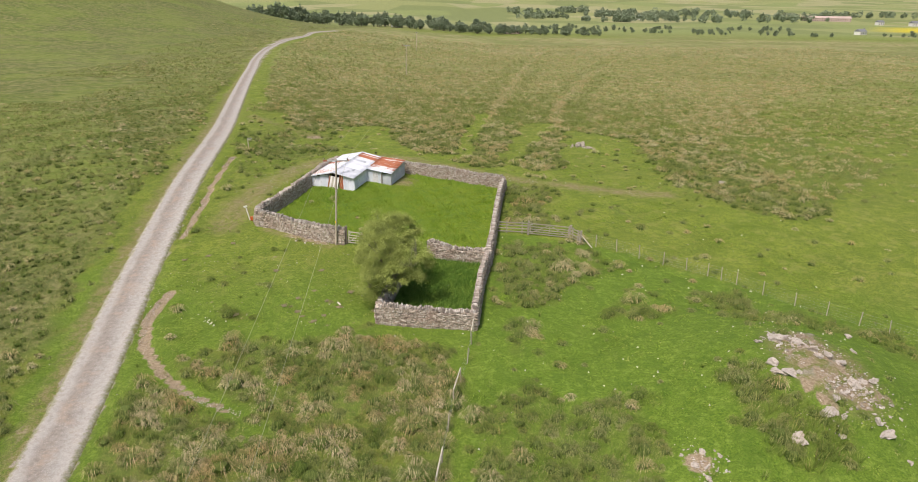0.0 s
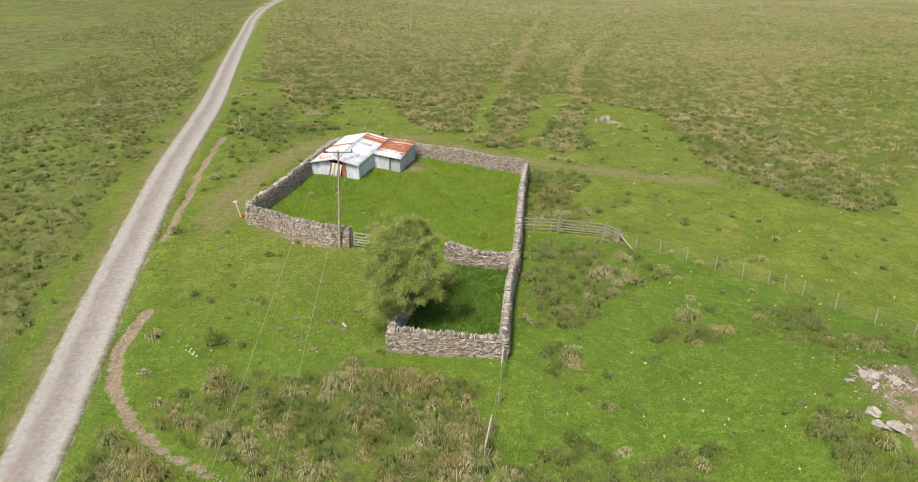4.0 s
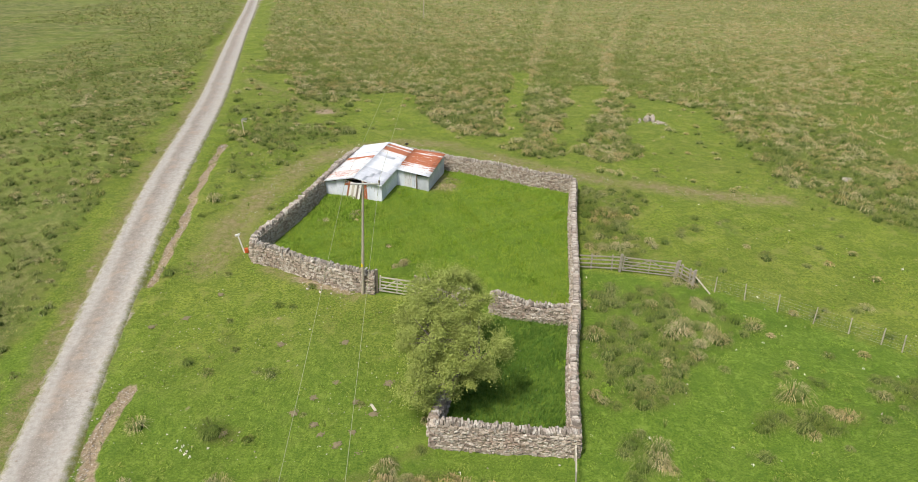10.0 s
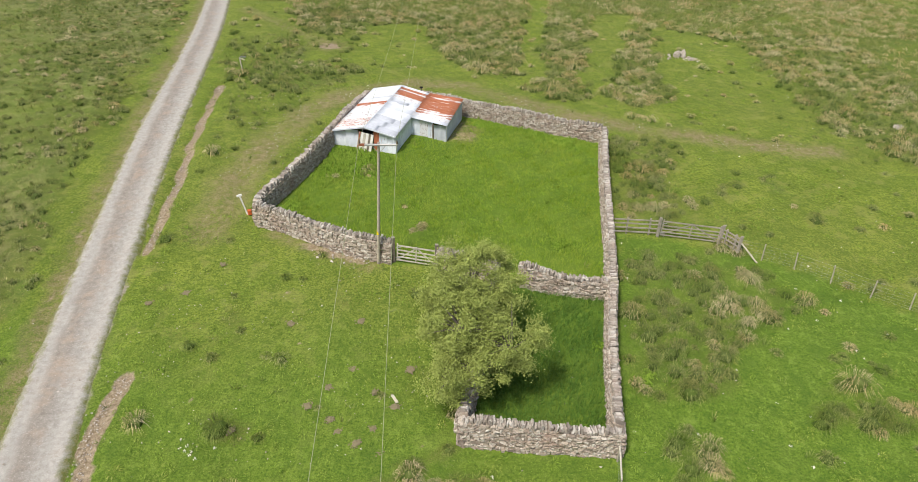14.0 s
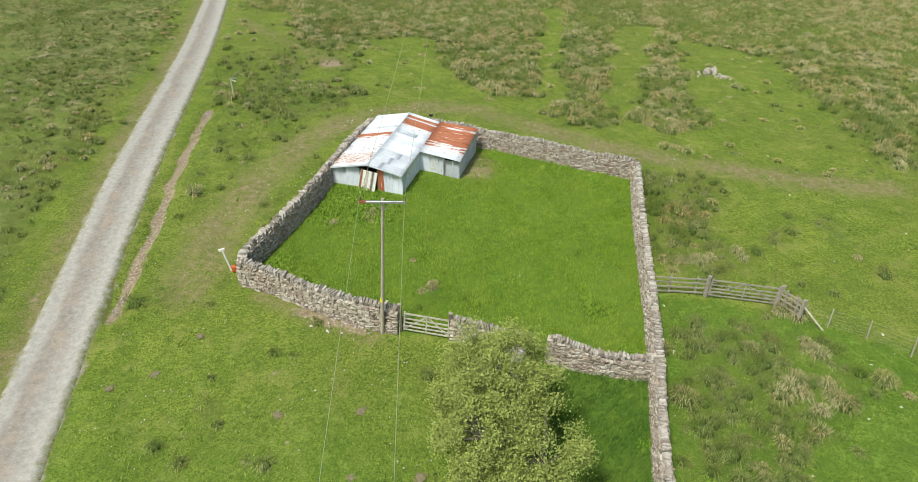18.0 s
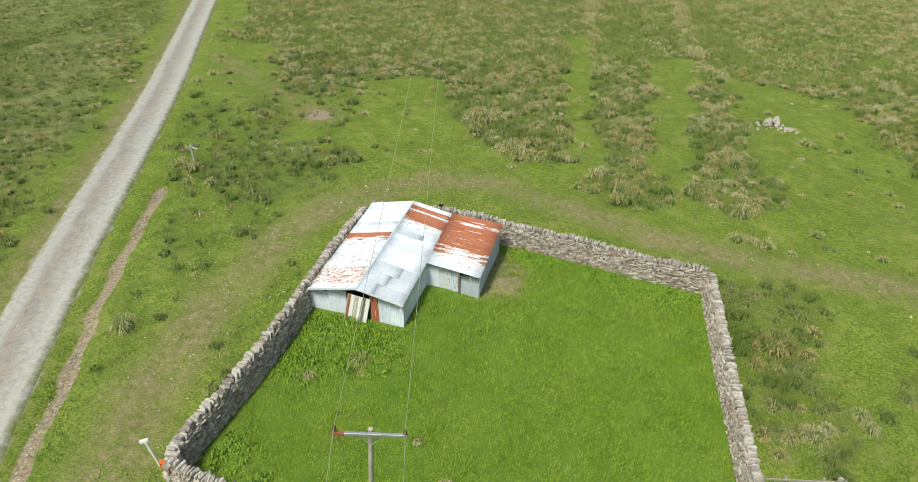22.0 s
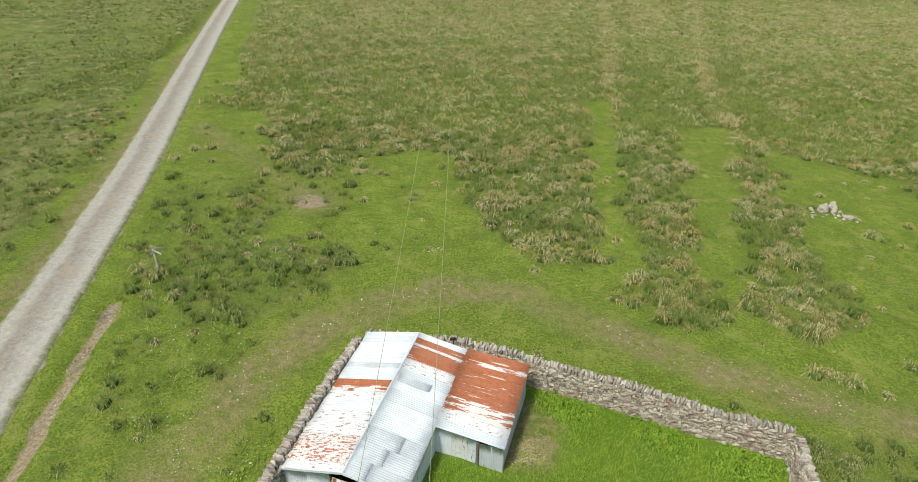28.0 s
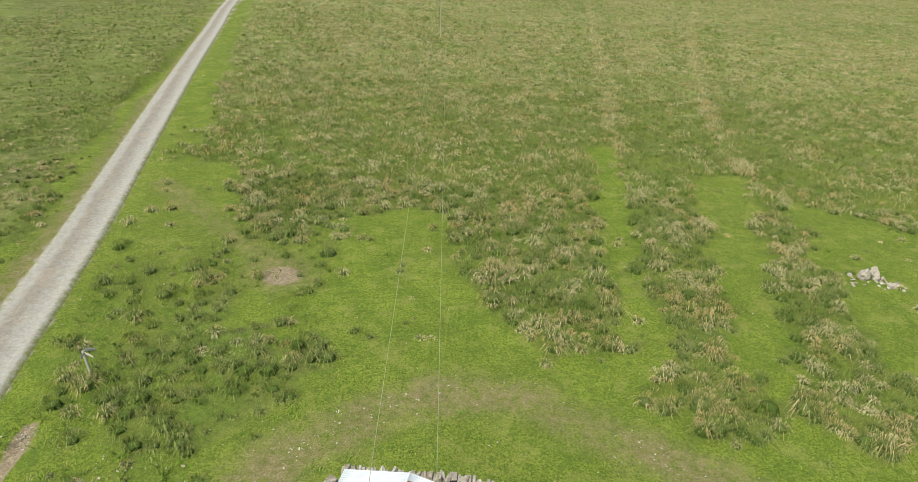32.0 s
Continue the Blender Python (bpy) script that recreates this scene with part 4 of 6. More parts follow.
# ---- tin shed ----
def corrugated(length, width, pitch=0.1, amp=0.006, seed=0):
    """A sheet that lies in x (length) and y (width), ribs along x; both faces closed."""
    rng = random.Random(seed)
    ny = max(8, int(width / pitch * 6))
    nx = 5
    bm = bmesh.new()
    rows = []
    for side in (0.0, -0.006):
        grid = []
        for i in range(nx):
            x = length * i / (nx - 1)
            grid.append([bm.verts.new((x, width * j / ny, side + amp * math.sin(2 * math.pi * j / ny * width / pitch) + 0.004 * rng.uniform(-1, 1))) for j in range(ny + 1)])
        rows.append(grid)
    for g, flip in zip(rows, (False, True)):
        for i in range(nx - 1):
            for j in range(ny):
                q = (g[i][j], g[i + 1][j], g[i + 1][j + 1], g[i][j + 1])
                bm.faces.new(q[::-1] if flip else q)
    for i in range(nx - 1):
        for j in (0, ny):
            bm.faces.new((rows[0][i][j], rows[0][i + 1][j], rows[1][i + 1][j], rows[1][i][j]))
    for j in range(ny):
        for i in (0, nx - 1):
            bm.faces.new((rows[0][i][j], rows[0][i][j + 1], rows[1][i][j + 1], rows[1][i][j]))
    for f in bm.faces:
        f.smooth = True
    return bm


def sheet(name, a, along, down, length, width, mat_, parent, label="", seed=0):
    """A corrugated sheet with a corner at a, ribs running along, its width running down."""
    al, dn = Vector(along).normalized(), Vector(down)
    dn = (dn - al * dn.dot(al)).normalized()
    up = al.cross(dn)
    m = Matrix((al, dn, up)).transposed().to_4x4()
    m.translation = Vector(a)
    ob = part(name, corrugated(length, width, seed=seed), mat_, parent, label)
    ob.matrix_local = m
    return ob


def build_shed():
    z0 = 1.31
    shed = thing("tin_shed", (-4.684, 12.862, z0), "low corrugated iron shed, patched rusty roof, door hanging askew", "shed", rz=-14.53)
    tilt = 0.062
    w, l = 4.8, 7.95
    rx = 2.5
    ridge, el, er = 2.13, 1.6, 1.64

    def P(x, y, z):
        return Vector((x, y, z + tilt * y))

    rng = random.Random(5)
    # roof sheets on the two slopes, front to back: where each begins along the shed, and its iron
    left = ((-0.1, TIN_FLECKED), (0.3, TIN_SPECKLED), (1.0, TIN_SPECKLED), (1.65, TIN_FLECKED), (2.25, TIN_FLECKED), (2.95, TIN_WHITE), (3.6, TIN_FLECKED), (4.08, TIN_FLAKED), (4.42, TIN_RUST), (4.8, TIN_WHITE), (5.5, TIN_GREY), (5.9, TIN_WHITE), (6.6, TIN_WHITE), (7.3, TIN_WHITE), (8.02, None))
    right = ((-0.1, TIN_GREY), (0.7, TIN_GREY), (1.45, TIN_GREY), (2.3, TIN_WHITE), (3.0, TIN_WHITE), (3.7, TIN_WHITE), (4.4, TIN_WHITE), (5.1, TIN_WHITE), (5.62, TIN_FLECKED), (6.28, TIN_RUST), (6.75, TIN_RUST), (7.2, TIN_FLECKED), (7.3, TIN_RUST), (7.72, TIN_WHITE), (8.02, None))
    for rows_, e, ex, eastern in ((left, el, -0.04, False), (right, er, w + 0.06, True)):
        for k, ((y0, mt), (y1, _)) in enumerate(zip(rows_, rows_[1:])):
            wd = y1 - y0 + 0.05
            a, b = P(rx, y0, ridge), P(ex, y0, e)
            lift = Vector((0, 0, 0.012 * (k % 2) + rng.uniform(0, 0.01)))
            full = (a - b).length + 0.02
            run = (a - b).normalized()
            if not eastern:
                sheet("roof_sheet", b + lift, a - b, (0, 1, tilt), full, wd, mt, shed, seed=k)
                continue
            far_edge = Vector((0, wd, tilt * wd))
            if k < 3:
                cut = 0.36 + 0.14 * k
                sheet("roof_sheet", b + lift + far_edge, a - b, (0, -1, -tilt), full * (1 - cut) + 0.1, wd, mt, shed, seed=20 + k)
                sheet("roof_sheet", b + lift + run * full * (1 - cut) + far_edge + Vector((0, 0, 0.014)), a - b, (0, -1, -tilt), full * cut, wd, mt, shed, seed=40 + k)
            else:
                sheet("roof_sheet", b + lift + far_edge, a - b, (0, -1, -tilt), full, wd, mt, shed, seed=20 + k)
    # a grey patch nailed over the eastern slope
    slope = (P(rx, 0, ridge) - P(w + 0.06, 0, er)).normalized()
    low = P(rx, 5.28, ridge + 0.05) - slope * 1.6
    sheet("roof_patch", low, slope, (0, -1, -tilt), 1.45, 0.42, TIN_GREY, shed, "grey galvanised patch", seed=61)
    ridge_bm = bmesh.new()
    rod(ridge_bm, P(rx, -0.12, ridge - 0.005), P(rx, l + 0.08, ridge - 0.005), 0.045, sides=8)
    part("ridge_cap", ridge_bm, TIN_WHITE, shed)
    # verge boards
    for x0, za, x1, zb in ((-0.04, el, rx, ridge), (rx, ridge, w + 0.06, er)):
        for yy in (-0.11, l + 0.09):
            bm = bmesh.new()
            a, b = P(x0, yy, za - 0.03), P(x1, yy, zb - 0.03)
            box(bm, ((b - a).length, 0.02, 0.1), (a + b) / 2, (0, -math.degrees(math.atan2(b.z - a.z, b.x - a.x)), 0))
            part("verge_board", bm, TIN_WHITE, shed)
    # walls: upright sheets
    def upright(x0, y0, x1, y1, z_low, top, mt, lab="", seed=0):
        a = P(x0, y0, z_low)
        d = Vector((x1 - x0, y1 - y0, 0))
        sheet("wall_sheet", a, (0, 0, 1), d, top - z_low, d.length + 0.03, mt, shed, lab, seed)

    def roof_z(x):
        return el + (ridge - el) * x / rx if x < rx else ridge - (ridge - er) * (x - rx) / (w - rx)

    for k, (a, b) in enumerate(((0.0, 0.95), (0.95, 1.9), (3.15, 3.55), (3.55, 4.15), (4.15, 4.79))):
        mt = TIN_RUST if k == 2 else TIN_WALL
        upright(a, 0, b, 0, -0.5, min(roof_z(a), roof_z(b)) - 0.03, mt, "rust-red strip of corrugated iron" if k == 2 else "", k)
    for k in range(9):
        a, b = l * k / 9, l * (k + 1) / 9
        upright(0, b, 0, a, -0.5, el - 0.03, TIN_WALL, "", 30 + k)
        if b < 3.7:
            upright(w, a, w, b, -0.5, er - 0.03, TIN_WALL, "", 50 + k)
    for k in range(5):
        a, b = w * k / 5, w * (k + 1) / 5
        upright(b, l, a, l, -0.5, min(roof_z(a), roof_z(b)) - 0.03, TIN_WALL, "", 70 + k)
    bm = bmesh.new()
    for x in (1.92, 3.13):
        box(bm, (0.09, 0.09, 2.1), P(x, 0.08, 0.6))
    box(bm, (1.3, 0.09, 0.09), P(2.52, 0.08, 1.9))
    part("door_frame", bm, POST_WOOD, shed)
    # black sheet added behind the doorway to give the shade inside the shed
    part("inside_shade_sheet", new_box((1.2, 0.05, 2.3), P(2.52, 0.9, 0.7)), DARK, shed)
    door = part("door", new_box((1.12, 0.05, 1.75), (0, 0, 0)), GATE_WOOD, shed, "leaning door of white and rust-streaked iron")
    door.matrix_local = Matrix.Translation(P(2.5, -0.2, 0.8)) @ Euler((radians(-10), radians(9), radians(3))).to_matrix().to_4x4()
    for k in range(6):
        strip = part("door_board", new_box((0.17 if k in (1, 3, 5) else 0.11, 0.025, 1.78), (-0.465 + 0.186 * k, -0.036, 0.0), bevel=0.006), (RUSTY, WHITE, GATE_WOOD, WHITE, POST_WOOD, WHITE)[k], door)
    # lean-to
    ax, ay = 7.55, 3.45
    lean = ((3.34, TIN_WHITE), (3.8, TIN_FLECKED), (4.28, TIN_FLAKED), (4.75, TIN_FLAKED), (5.1, TIN_RUST), (5.7, TIN_RUST), (6.3, TIN_RUST), (6.8, TIN_RUST), (7.2, TIN_FLAKED), (7.5, TIN_RUST), (8.06, None))

    def eave(y):
        return 1.28 + 0.21 * (y - ay) / (l - ay)

    for k, ((y0, mt), (y1, _)) in enumerate(zip(lean, lean[1:])):
        wd = y1 - y0 + 0.06
        a, b = P(w - 0.03, y0, er + 0.03), P(ax + 0.1, y0, eave(y0))
        lift = Vector((0, 0, 0.015 * (k % 2)))
        sheet("roof_sheet", b + lift + Vector((0, wd, tilt * wd)), a - b, (0, -1, -tilt), (a - b).length, wd, mt, shed, seed=90 + k)
    for k, (a, b) in enumerate(((w, 5.45), (5.45, 6.1), (6.1, 6.5))):
        upright(a, ay, b, ay, -0.5, er - 0.08 - 0.13 * (a - w), TIN_FLECKED if k == 1 else TIN_WALL, "", 100 + k)
    upright(6.62, ay - 0.05, ax, ay - 0.05, -0.5, 1.24, TIN_GREY, "grey corrugated door of the lean-to", 110)
    part("door_post", new_box((0.1, 0.1, 1.9), P(6.55, ay - 0.06, 0.35)), POST_WOOD, shed)
    part("corner_post", new_box((0.1, 0.1, 1.7), P(ax, ay + 0.03, 0.35)), WHITE, shed)
    for k in range(5):
        a, b = ay + (l - ay) * k / 5, ay + (l - ay) * (k + 1) / 5
        upright(ax, a, ax, b, -0.5, eave(a) - 0.02, TIN_GREY, "", 120 + k)
    for k in range(4):
        a, b = w + (ax - w) * k / 4, w + (ax - w) * (k + 1) / 4
        upright(b, l, a, l, -0.5, er - 0.05 - 0.06 * (b - w), TIN_WALL, "", 130 + k)
    # black bracket on the back verge
    bm = bmesh.new()
    rod(bm, P(4.1, l + 0.14, 1.4), P(4.1, l + 0.14, 2.1), 0.03)
    box(bm, (0.28, 0.12, 0.12), P(4.1, l + 0.14, 2.1), (0, 0, 20), 0.02)
    part("bracket", bm, DARK, shed, "small black bracket")
    return shed


# ---- power line ----
def power_pole(base, top, arm_angle, label, name="power_pole", arm=2.1):
    base, top = Vector(base), Vector(top)
    pole = thing(name, base, label, "power pole", "poles of the power line")
    t = top - base
    part("shaft", rod(bmesh.new(), (0, 0, -0.5), t, 0.1, 0.068, 12), POLE_WOOD, pole)
    d = Vector((math.cos(arm_angle), math.sin(arm_angle), 0))
    arm_at = t * 0.985 + Vector((0, -0.12, 0))
    bm = bmesh.new()
    box(bm, (arm, 0.09, 0.11), arm_at, (0, -1.5, math.degrees(arm_angle)), 0.01)
    part("crossarm", bm, METAL, pole, "grey steel crossarm with rusty end")
    bm = box(bmesh.new(), (0.34, 0.1, 0.12), arm_at - d * (arm / 2 - 0.16) - Vector((0, 0, 0.02)), (0, -1.5, math.degrees(arm_angle)), 0.01)
    part("arm_end", bm, RUSTY, pole, "rust-red end of the crossarm")
    for s in (-1, 1):
        part("arm_brace", rod(bmesh.new(), t * 0.985 - Vector((0, 0.05, 0.5)), arm_at + d * s * 0.42, 0.016, sides=6), METAL, pole)
    ends = []
    for s in (-1, 1):
        bm = bmesh.new()
        p = arm_at + d * s * (arm / 2 - 0.06)
        rod(bm, p, p + Vector((0, 0, 0.12)), 0.02)
        rod(bm, p + Vector((0, 0, 0.1)), p + Vector((0, 0, 0.17)), 0.065, 0.05)
        rod(bm, p + Vector((0, 0, 0.17)), p + Vector((0, 0, 0.27)), 0.05, 0.03)
        part("insulator", bm, CERAMIC, pole)
        ends.append(base + p + Vector((0, 0, 0.25)))
    return pole, ends


def wire(a, b, sag, n=40):
    a, b = Vector(a), Vector(b)
    cu = bpy.data.curves.new("wire", "CURVE")
    cu.dimensions = "3D"
    cu.bevel_depth = 0.0095
    sp_ = cu.splines.new("POLY")
    sp_.points.add(n)
    for k in range(n + 1):
        t = k / n
        p = a.lerp(b, t)
        sp_.points[k].co = (p.x, p.y, p.z - 4 * sag * t * (1 - t), 1)
    cu.materials.append(WIRE)
    return tagged(new("power_line_wire", cu), "thin pale overhead electricity wire between the poles", "wire", "wires of the power line")


def build_power_line():
    pole, near_ends = power_pole((0, -0.12, gz(0, 0)), (0.42, -0.35, 7.62), -0.03, "weathered wooden power pole with a steel crossarm beside the fold wall")
    bm = rod(bmesh.new(), (0.112, -0.06, 1.95), (0.122, -0.062, 2.15), 0.104, 0.103, 12)
    part("warning_plate", bm, YELLOW, pole, "yellow warning plate")
    _, north = power_pole((-3.9, 133, gz(-3.9, 133)), (-3.8, 133, gz(-3.9, 133) + 8.2), 0.0, "distant wooden power pole on the moor")
    _, south = power_pole((7.8, -105, gz(7.8, -105)), (7.9, -105, gz(7.8, -105) + 8.5), -0.05, "wooden power pole on the pasture")
    _, north_2 = power_pole((-9, 262, gz(-9, 262)), (-9, 262, gz(-9, 262) + 8.2), 0.0, "distant wooden power pole on the moor")
    for k in (0, 1):
        wire(near_ends[k], north[k], 2.3)
        wire(near_ends[k], south[k], 1.3)
        wire(north[k], north_2[k], 1.6)


build_shed()
build_power_line()


# ---- grass, rushes and weeds ----
def blades(name, px, py, count, tall, spread_, width, dry, material_, label, category, rng, segments=2, lean=0.9, lift=0.0, dome=0):
    """One mesh of many clumps; px, py: clump places; tall, spread_, dry: a value for each clump."""
    n = len(px)
    k = np.repeat(np.arange(n), count)
    m = len(k)
    a = rng.uniform(0, 2 * np.pi, m)
    out = np.sqrt(rng.uniform(0, 1, m))
    root = out * spread_[k] * 0.45
    reach = spread_[k] * lean * (0.25 + 0.9 * out)
    h = tall[k] * rng.uniform(0.6, 1.1, m) * (1.12 - 0.5 * out)
    bx, by = px[k] + np.cos(a) * root, py[k] + np.sin(a) * root
    bz = land(bx, by) - 0.05 + lift - carve(bx, by)
    w = width * rng.uniform(0.7, 1.3, m)
    sa = a + np.pi / 2 + rng.uniform(-0.7, 0.7, m)
    wx, wy = np.cos(sa) * w, np.sin(sa) * w
    tx, ty = np.cos(a) * reach + 0.1 * h, np.sin(a) * reach - 0.08 * h
    if segments == 2:
        drop = np.clip(0.8 - 0.6 * out, 0.1, 1) * rng.uniform(0.7, 1.1, m)
        mx, my, mz = bx + tx * 0.5, by + ty * 0.5, bz + h * 0.92
        p = [np.stack([bx, by, bz], -1), np.stack([mx + wx, my + wy, mz], -1), np.stack([mx - wx, my - wy, mz], -1), np.stack([bx + tx, by + ty, bz + h * drop], -1)]
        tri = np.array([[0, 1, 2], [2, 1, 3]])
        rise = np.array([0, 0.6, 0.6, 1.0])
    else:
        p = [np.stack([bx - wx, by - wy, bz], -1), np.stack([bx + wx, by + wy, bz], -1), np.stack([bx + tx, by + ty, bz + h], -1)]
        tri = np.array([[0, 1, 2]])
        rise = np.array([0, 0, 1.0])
    v = np.stack(p, 1).reshape(-1, 3)
    f = (np.arange(m)[:, None, None] * len(p) + tri[None]).reshape(-1, 3)
    up, old = np.tile(rise, m), np.repeat(np.clip(dry[k] * rng.uniform(0.6, 1.15, m), 0, 1), len(p))
    if dome:
        # the matted heart of each tussock: two uneven rings and a crown
        ring = np.arange(dome) * 2 * np.pi / dome
        q = np.zeros((n, 2 * dome + 1, 3))
        level = np.zeros((n, 2 * dome + 1))
        for r, (wide, rise_) in enumerate(((0.55, 0.02), (0.38, 0.36))):
            j = slice(r * dome, (r + 1) * dome)
            size_ = spread_[:, None] * wide * rng.uniform(0.72, 1.2, (n, dome))
            turn = ring[None] + 0.3 * r
            q[:, j, 0], q[:, j, 1] = np.cos(turn) * size_ + 0.06 * r * tall[:, None], np.sin(turn) * size_ - 0.05 * r * tall[:, None]
            level[:, j] = rise_
            q[:, j, 2] = tall[:, None] * rise_ * rng.uniform(0.8, 1.15, (n, dome))
        q[:, -1, 2], level[:, -1] = tall * 0.46, 0.5
        q[:, -1, 0] = 0.1 * tall
        q[..., 0] += px[:, None]
        q[..., 1] += py[:, None]
        q[..., 2] += (land(px, py) - 0.05 + lift - carve(px, py))[:, None]
        j = np.arange(dome)
        nxt = (j + 1) % dome
        cap = np.concatenate([np.stack([j, nxt, dome + nxt], -1), np.stack([j, dome + nxt, dome + j], -1), np.stack([dome + j, dome + nxt, np.full(dome, 2 * dome)], -1)])
        f = np.concatenate([f, len(v) + (np.arange(n)[:, None, None] * (2 * dome + 1) + cap[None]).reshape(-1, 3)])
        v = np.concatenate([v, q.reshape(-1, 3)])
        # low rise darkens the heart: shade inside the tussock set in its colour
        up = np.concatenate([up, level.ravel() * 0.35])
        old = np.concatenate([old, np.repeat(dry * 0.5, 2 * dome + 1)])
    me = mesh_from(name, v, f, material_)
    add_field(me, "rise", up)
    add_field(me, "dry", old)
    return tagged(new(name, me), label, category, kind="stuff")


def scatter(x0, x1, y0, y1, cell, chance, rng):
    gx, gy = np.meshgrid(np.arange(x0, x1, cell), np.arange(y0, y1, cell))
    x = gx.ravel() + rng.uniform(0, cell, gx.size)
    y = gy.ravel() + rng.uniform(0, cell, gx.size)
    keep = rng.uniform(0, 1, gx.size) < chance(x, y)
    return x[keep], y[keep]


WALL_LINES = [FOLD + FOLD[:1], PEN + PEN[:1]]


def clear_of_walls(x, y, d=0.42):
    k = np.ones(np.shape(x), dtype=bool)
    for line in WALL_LINES:
        k &= near_line(x, y, line) > d
    ca, sa = 0.968, -0.251
    u, v = (x + 4.684) * ca + (y - 12.862) * sa, -(x + 4.684) * sa + (y - 12.862) * ca
    return k & ~((u > -0.2) & (u < 4.85) & (v > -0.12) & (v < 8.3)) & ~((u > 4) & (u < 7.7) & (v > 3.3) & (v < 8.3))


def build_plants():
    rng = np.random.default_rng(3)
    west = lambda x, y: x < np.interp(y, [p[1] for p in ROAD], [p[0] for p in ROAD])
    chance = lambda x, y: np.clip(rush_cover(x, y), 0, 1) * np.where(west(x, y), 0.7, 1.0) * clear_of_walls(x, y) * (near_line(x, y, ROAD) > 2.2)
    # tussocks near, middle and far: x and y range, spacing, blades, width, size
    zones = ((-15, 34, -31, 12, 0.78, 130, 0.0075, 1.0), (-36, -15, -31, 12, 0.76, 60, 0.011, 0.95), (34, 50, -31, 12, 0.76, 60, 0.011, 0.95), (-36, 50, 12, 54, 0.76, 62, 0.0115, 0.95), (-75, -36, -30, 54, 0.8, 18, 0.02, 0.72), (50, 100, -5, 54, 1.05, 28, 0.018, 1.0), (-40, 105, 54, 92, 0.92, 28, 0.018, 1.0), (-75, 130, 92, 150, 1.2, 14, 0.028, 1.05), (-90, 200, 150, 260, 1.7, 9, 0.04, 1.2), (-110, 250, 260, 400, 2.8, 7, 0.07, 1.6))
    for x0, x1, y0, y1, cell, cnt, wd, size in zones:
        x, y = scatter(x0, x1, y0, y1, cell, chance, rng)
        n = len(x)
        road_x = np.interp(y, [p[1] for p in ROAD], [p[0] for p in ROAD])
        rows_at = lambda u, v: (near_line(u, v, DRAIN_A) < 1.0) | (near_line(u, v, DRAIN_B) < 1.0)
        big = np.clip(rng.lognormal(-0.06, 0.33, n), 0.45, 1.8) * size * np.where(x < road_x, 0.62, 1.0) * np.where(rows_at(x, y) & (y > 60), 1.35, 1.0)
        cov = rush_cover(x, y)
        rows = (near_line(x, y, DRAIN_A) < 1.0) | (near_line(x, y, DRAIN_B) < 1.0)
        green = (x < road_x) | ((near_line(x, y, ROAD) < 15) & (y > -14) & (y < 40)) | ((x > 11.5) & (x < 24) & (y < 20) & (y > -32)) | ((x > 26) & (y < -4))
        likely = np.clip(0.28 + 0.3 * ((y > 95) & (x > -20)) + 1.0 * inside(x, y, FOLD) + 0.5 * ripple(x, y, 11, 3) + 0.22 * (y > 20) + 0.2 * ((y < -12) & (x < 11)) + 0.5 * rows - 0.34 * green + 0.4 * inside(x, y, TAN_BAND), 0.06, 0.95)
        beside = ((near_line(x, y, DRAIN_A) < 6) | (near_line(x, y, DRAIN_B) < 6)) & ~rows & (y > 60)
        for cx, cy, w in DEAD_CLUMPS:
            likely = np.where(np.hypot(x - cx, y - cy) < w + 0.2, 0.72, likely)
        likely = np.where(rows & (y > 55), 1.0, np.clip(likely - 0.35 * beside, 0.04, 1))
        dry = np.where(rng.uniform(0, 1, n) < likely, rng.uniform(0.55, 1.0, n), rng.uniform(0.0, 0.22, n))
        big = big * np.where(green & (x > road_x), 0.85, 1.0)
        for cx, cy, w in DEAD_CLUMPS:
            big = np.where(np.hypot(x - cx, y - cy) < w + 0.2, np.clip(big * 1.15, 0.8, 1.25), big)
        big = np.where(inside(x, y, FOLD), 0.62 * big, big)
        tall = 0.6 * big * np.where(cov > 0.25, 1.0, 0.6)
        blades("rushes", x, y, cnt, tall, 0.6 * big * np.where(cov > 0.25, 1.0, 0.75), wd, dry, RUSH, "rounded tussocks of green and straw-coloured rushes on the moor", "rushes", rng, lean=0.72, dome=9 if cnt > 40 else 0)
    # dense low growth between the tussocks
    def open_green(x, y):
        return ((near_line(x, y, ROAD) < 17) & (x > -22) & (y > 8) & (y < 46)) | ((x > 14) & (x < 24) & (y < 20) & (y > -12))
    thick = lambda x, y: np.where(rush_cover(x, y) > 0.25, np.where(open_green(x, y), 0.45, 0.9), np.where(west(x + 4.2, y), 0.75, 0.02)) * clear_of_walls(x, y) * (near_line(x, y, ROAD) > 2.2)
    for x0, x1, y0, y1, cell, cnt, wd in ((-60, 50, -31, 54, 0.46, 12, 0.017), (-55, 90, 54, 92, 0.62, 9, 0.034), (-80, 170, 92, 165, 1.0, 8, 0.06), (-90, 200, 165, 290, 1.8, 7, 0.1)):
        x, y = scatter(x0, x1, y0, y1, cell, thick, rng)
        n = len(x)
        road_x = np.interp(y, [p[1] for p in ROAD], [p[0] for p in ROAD])
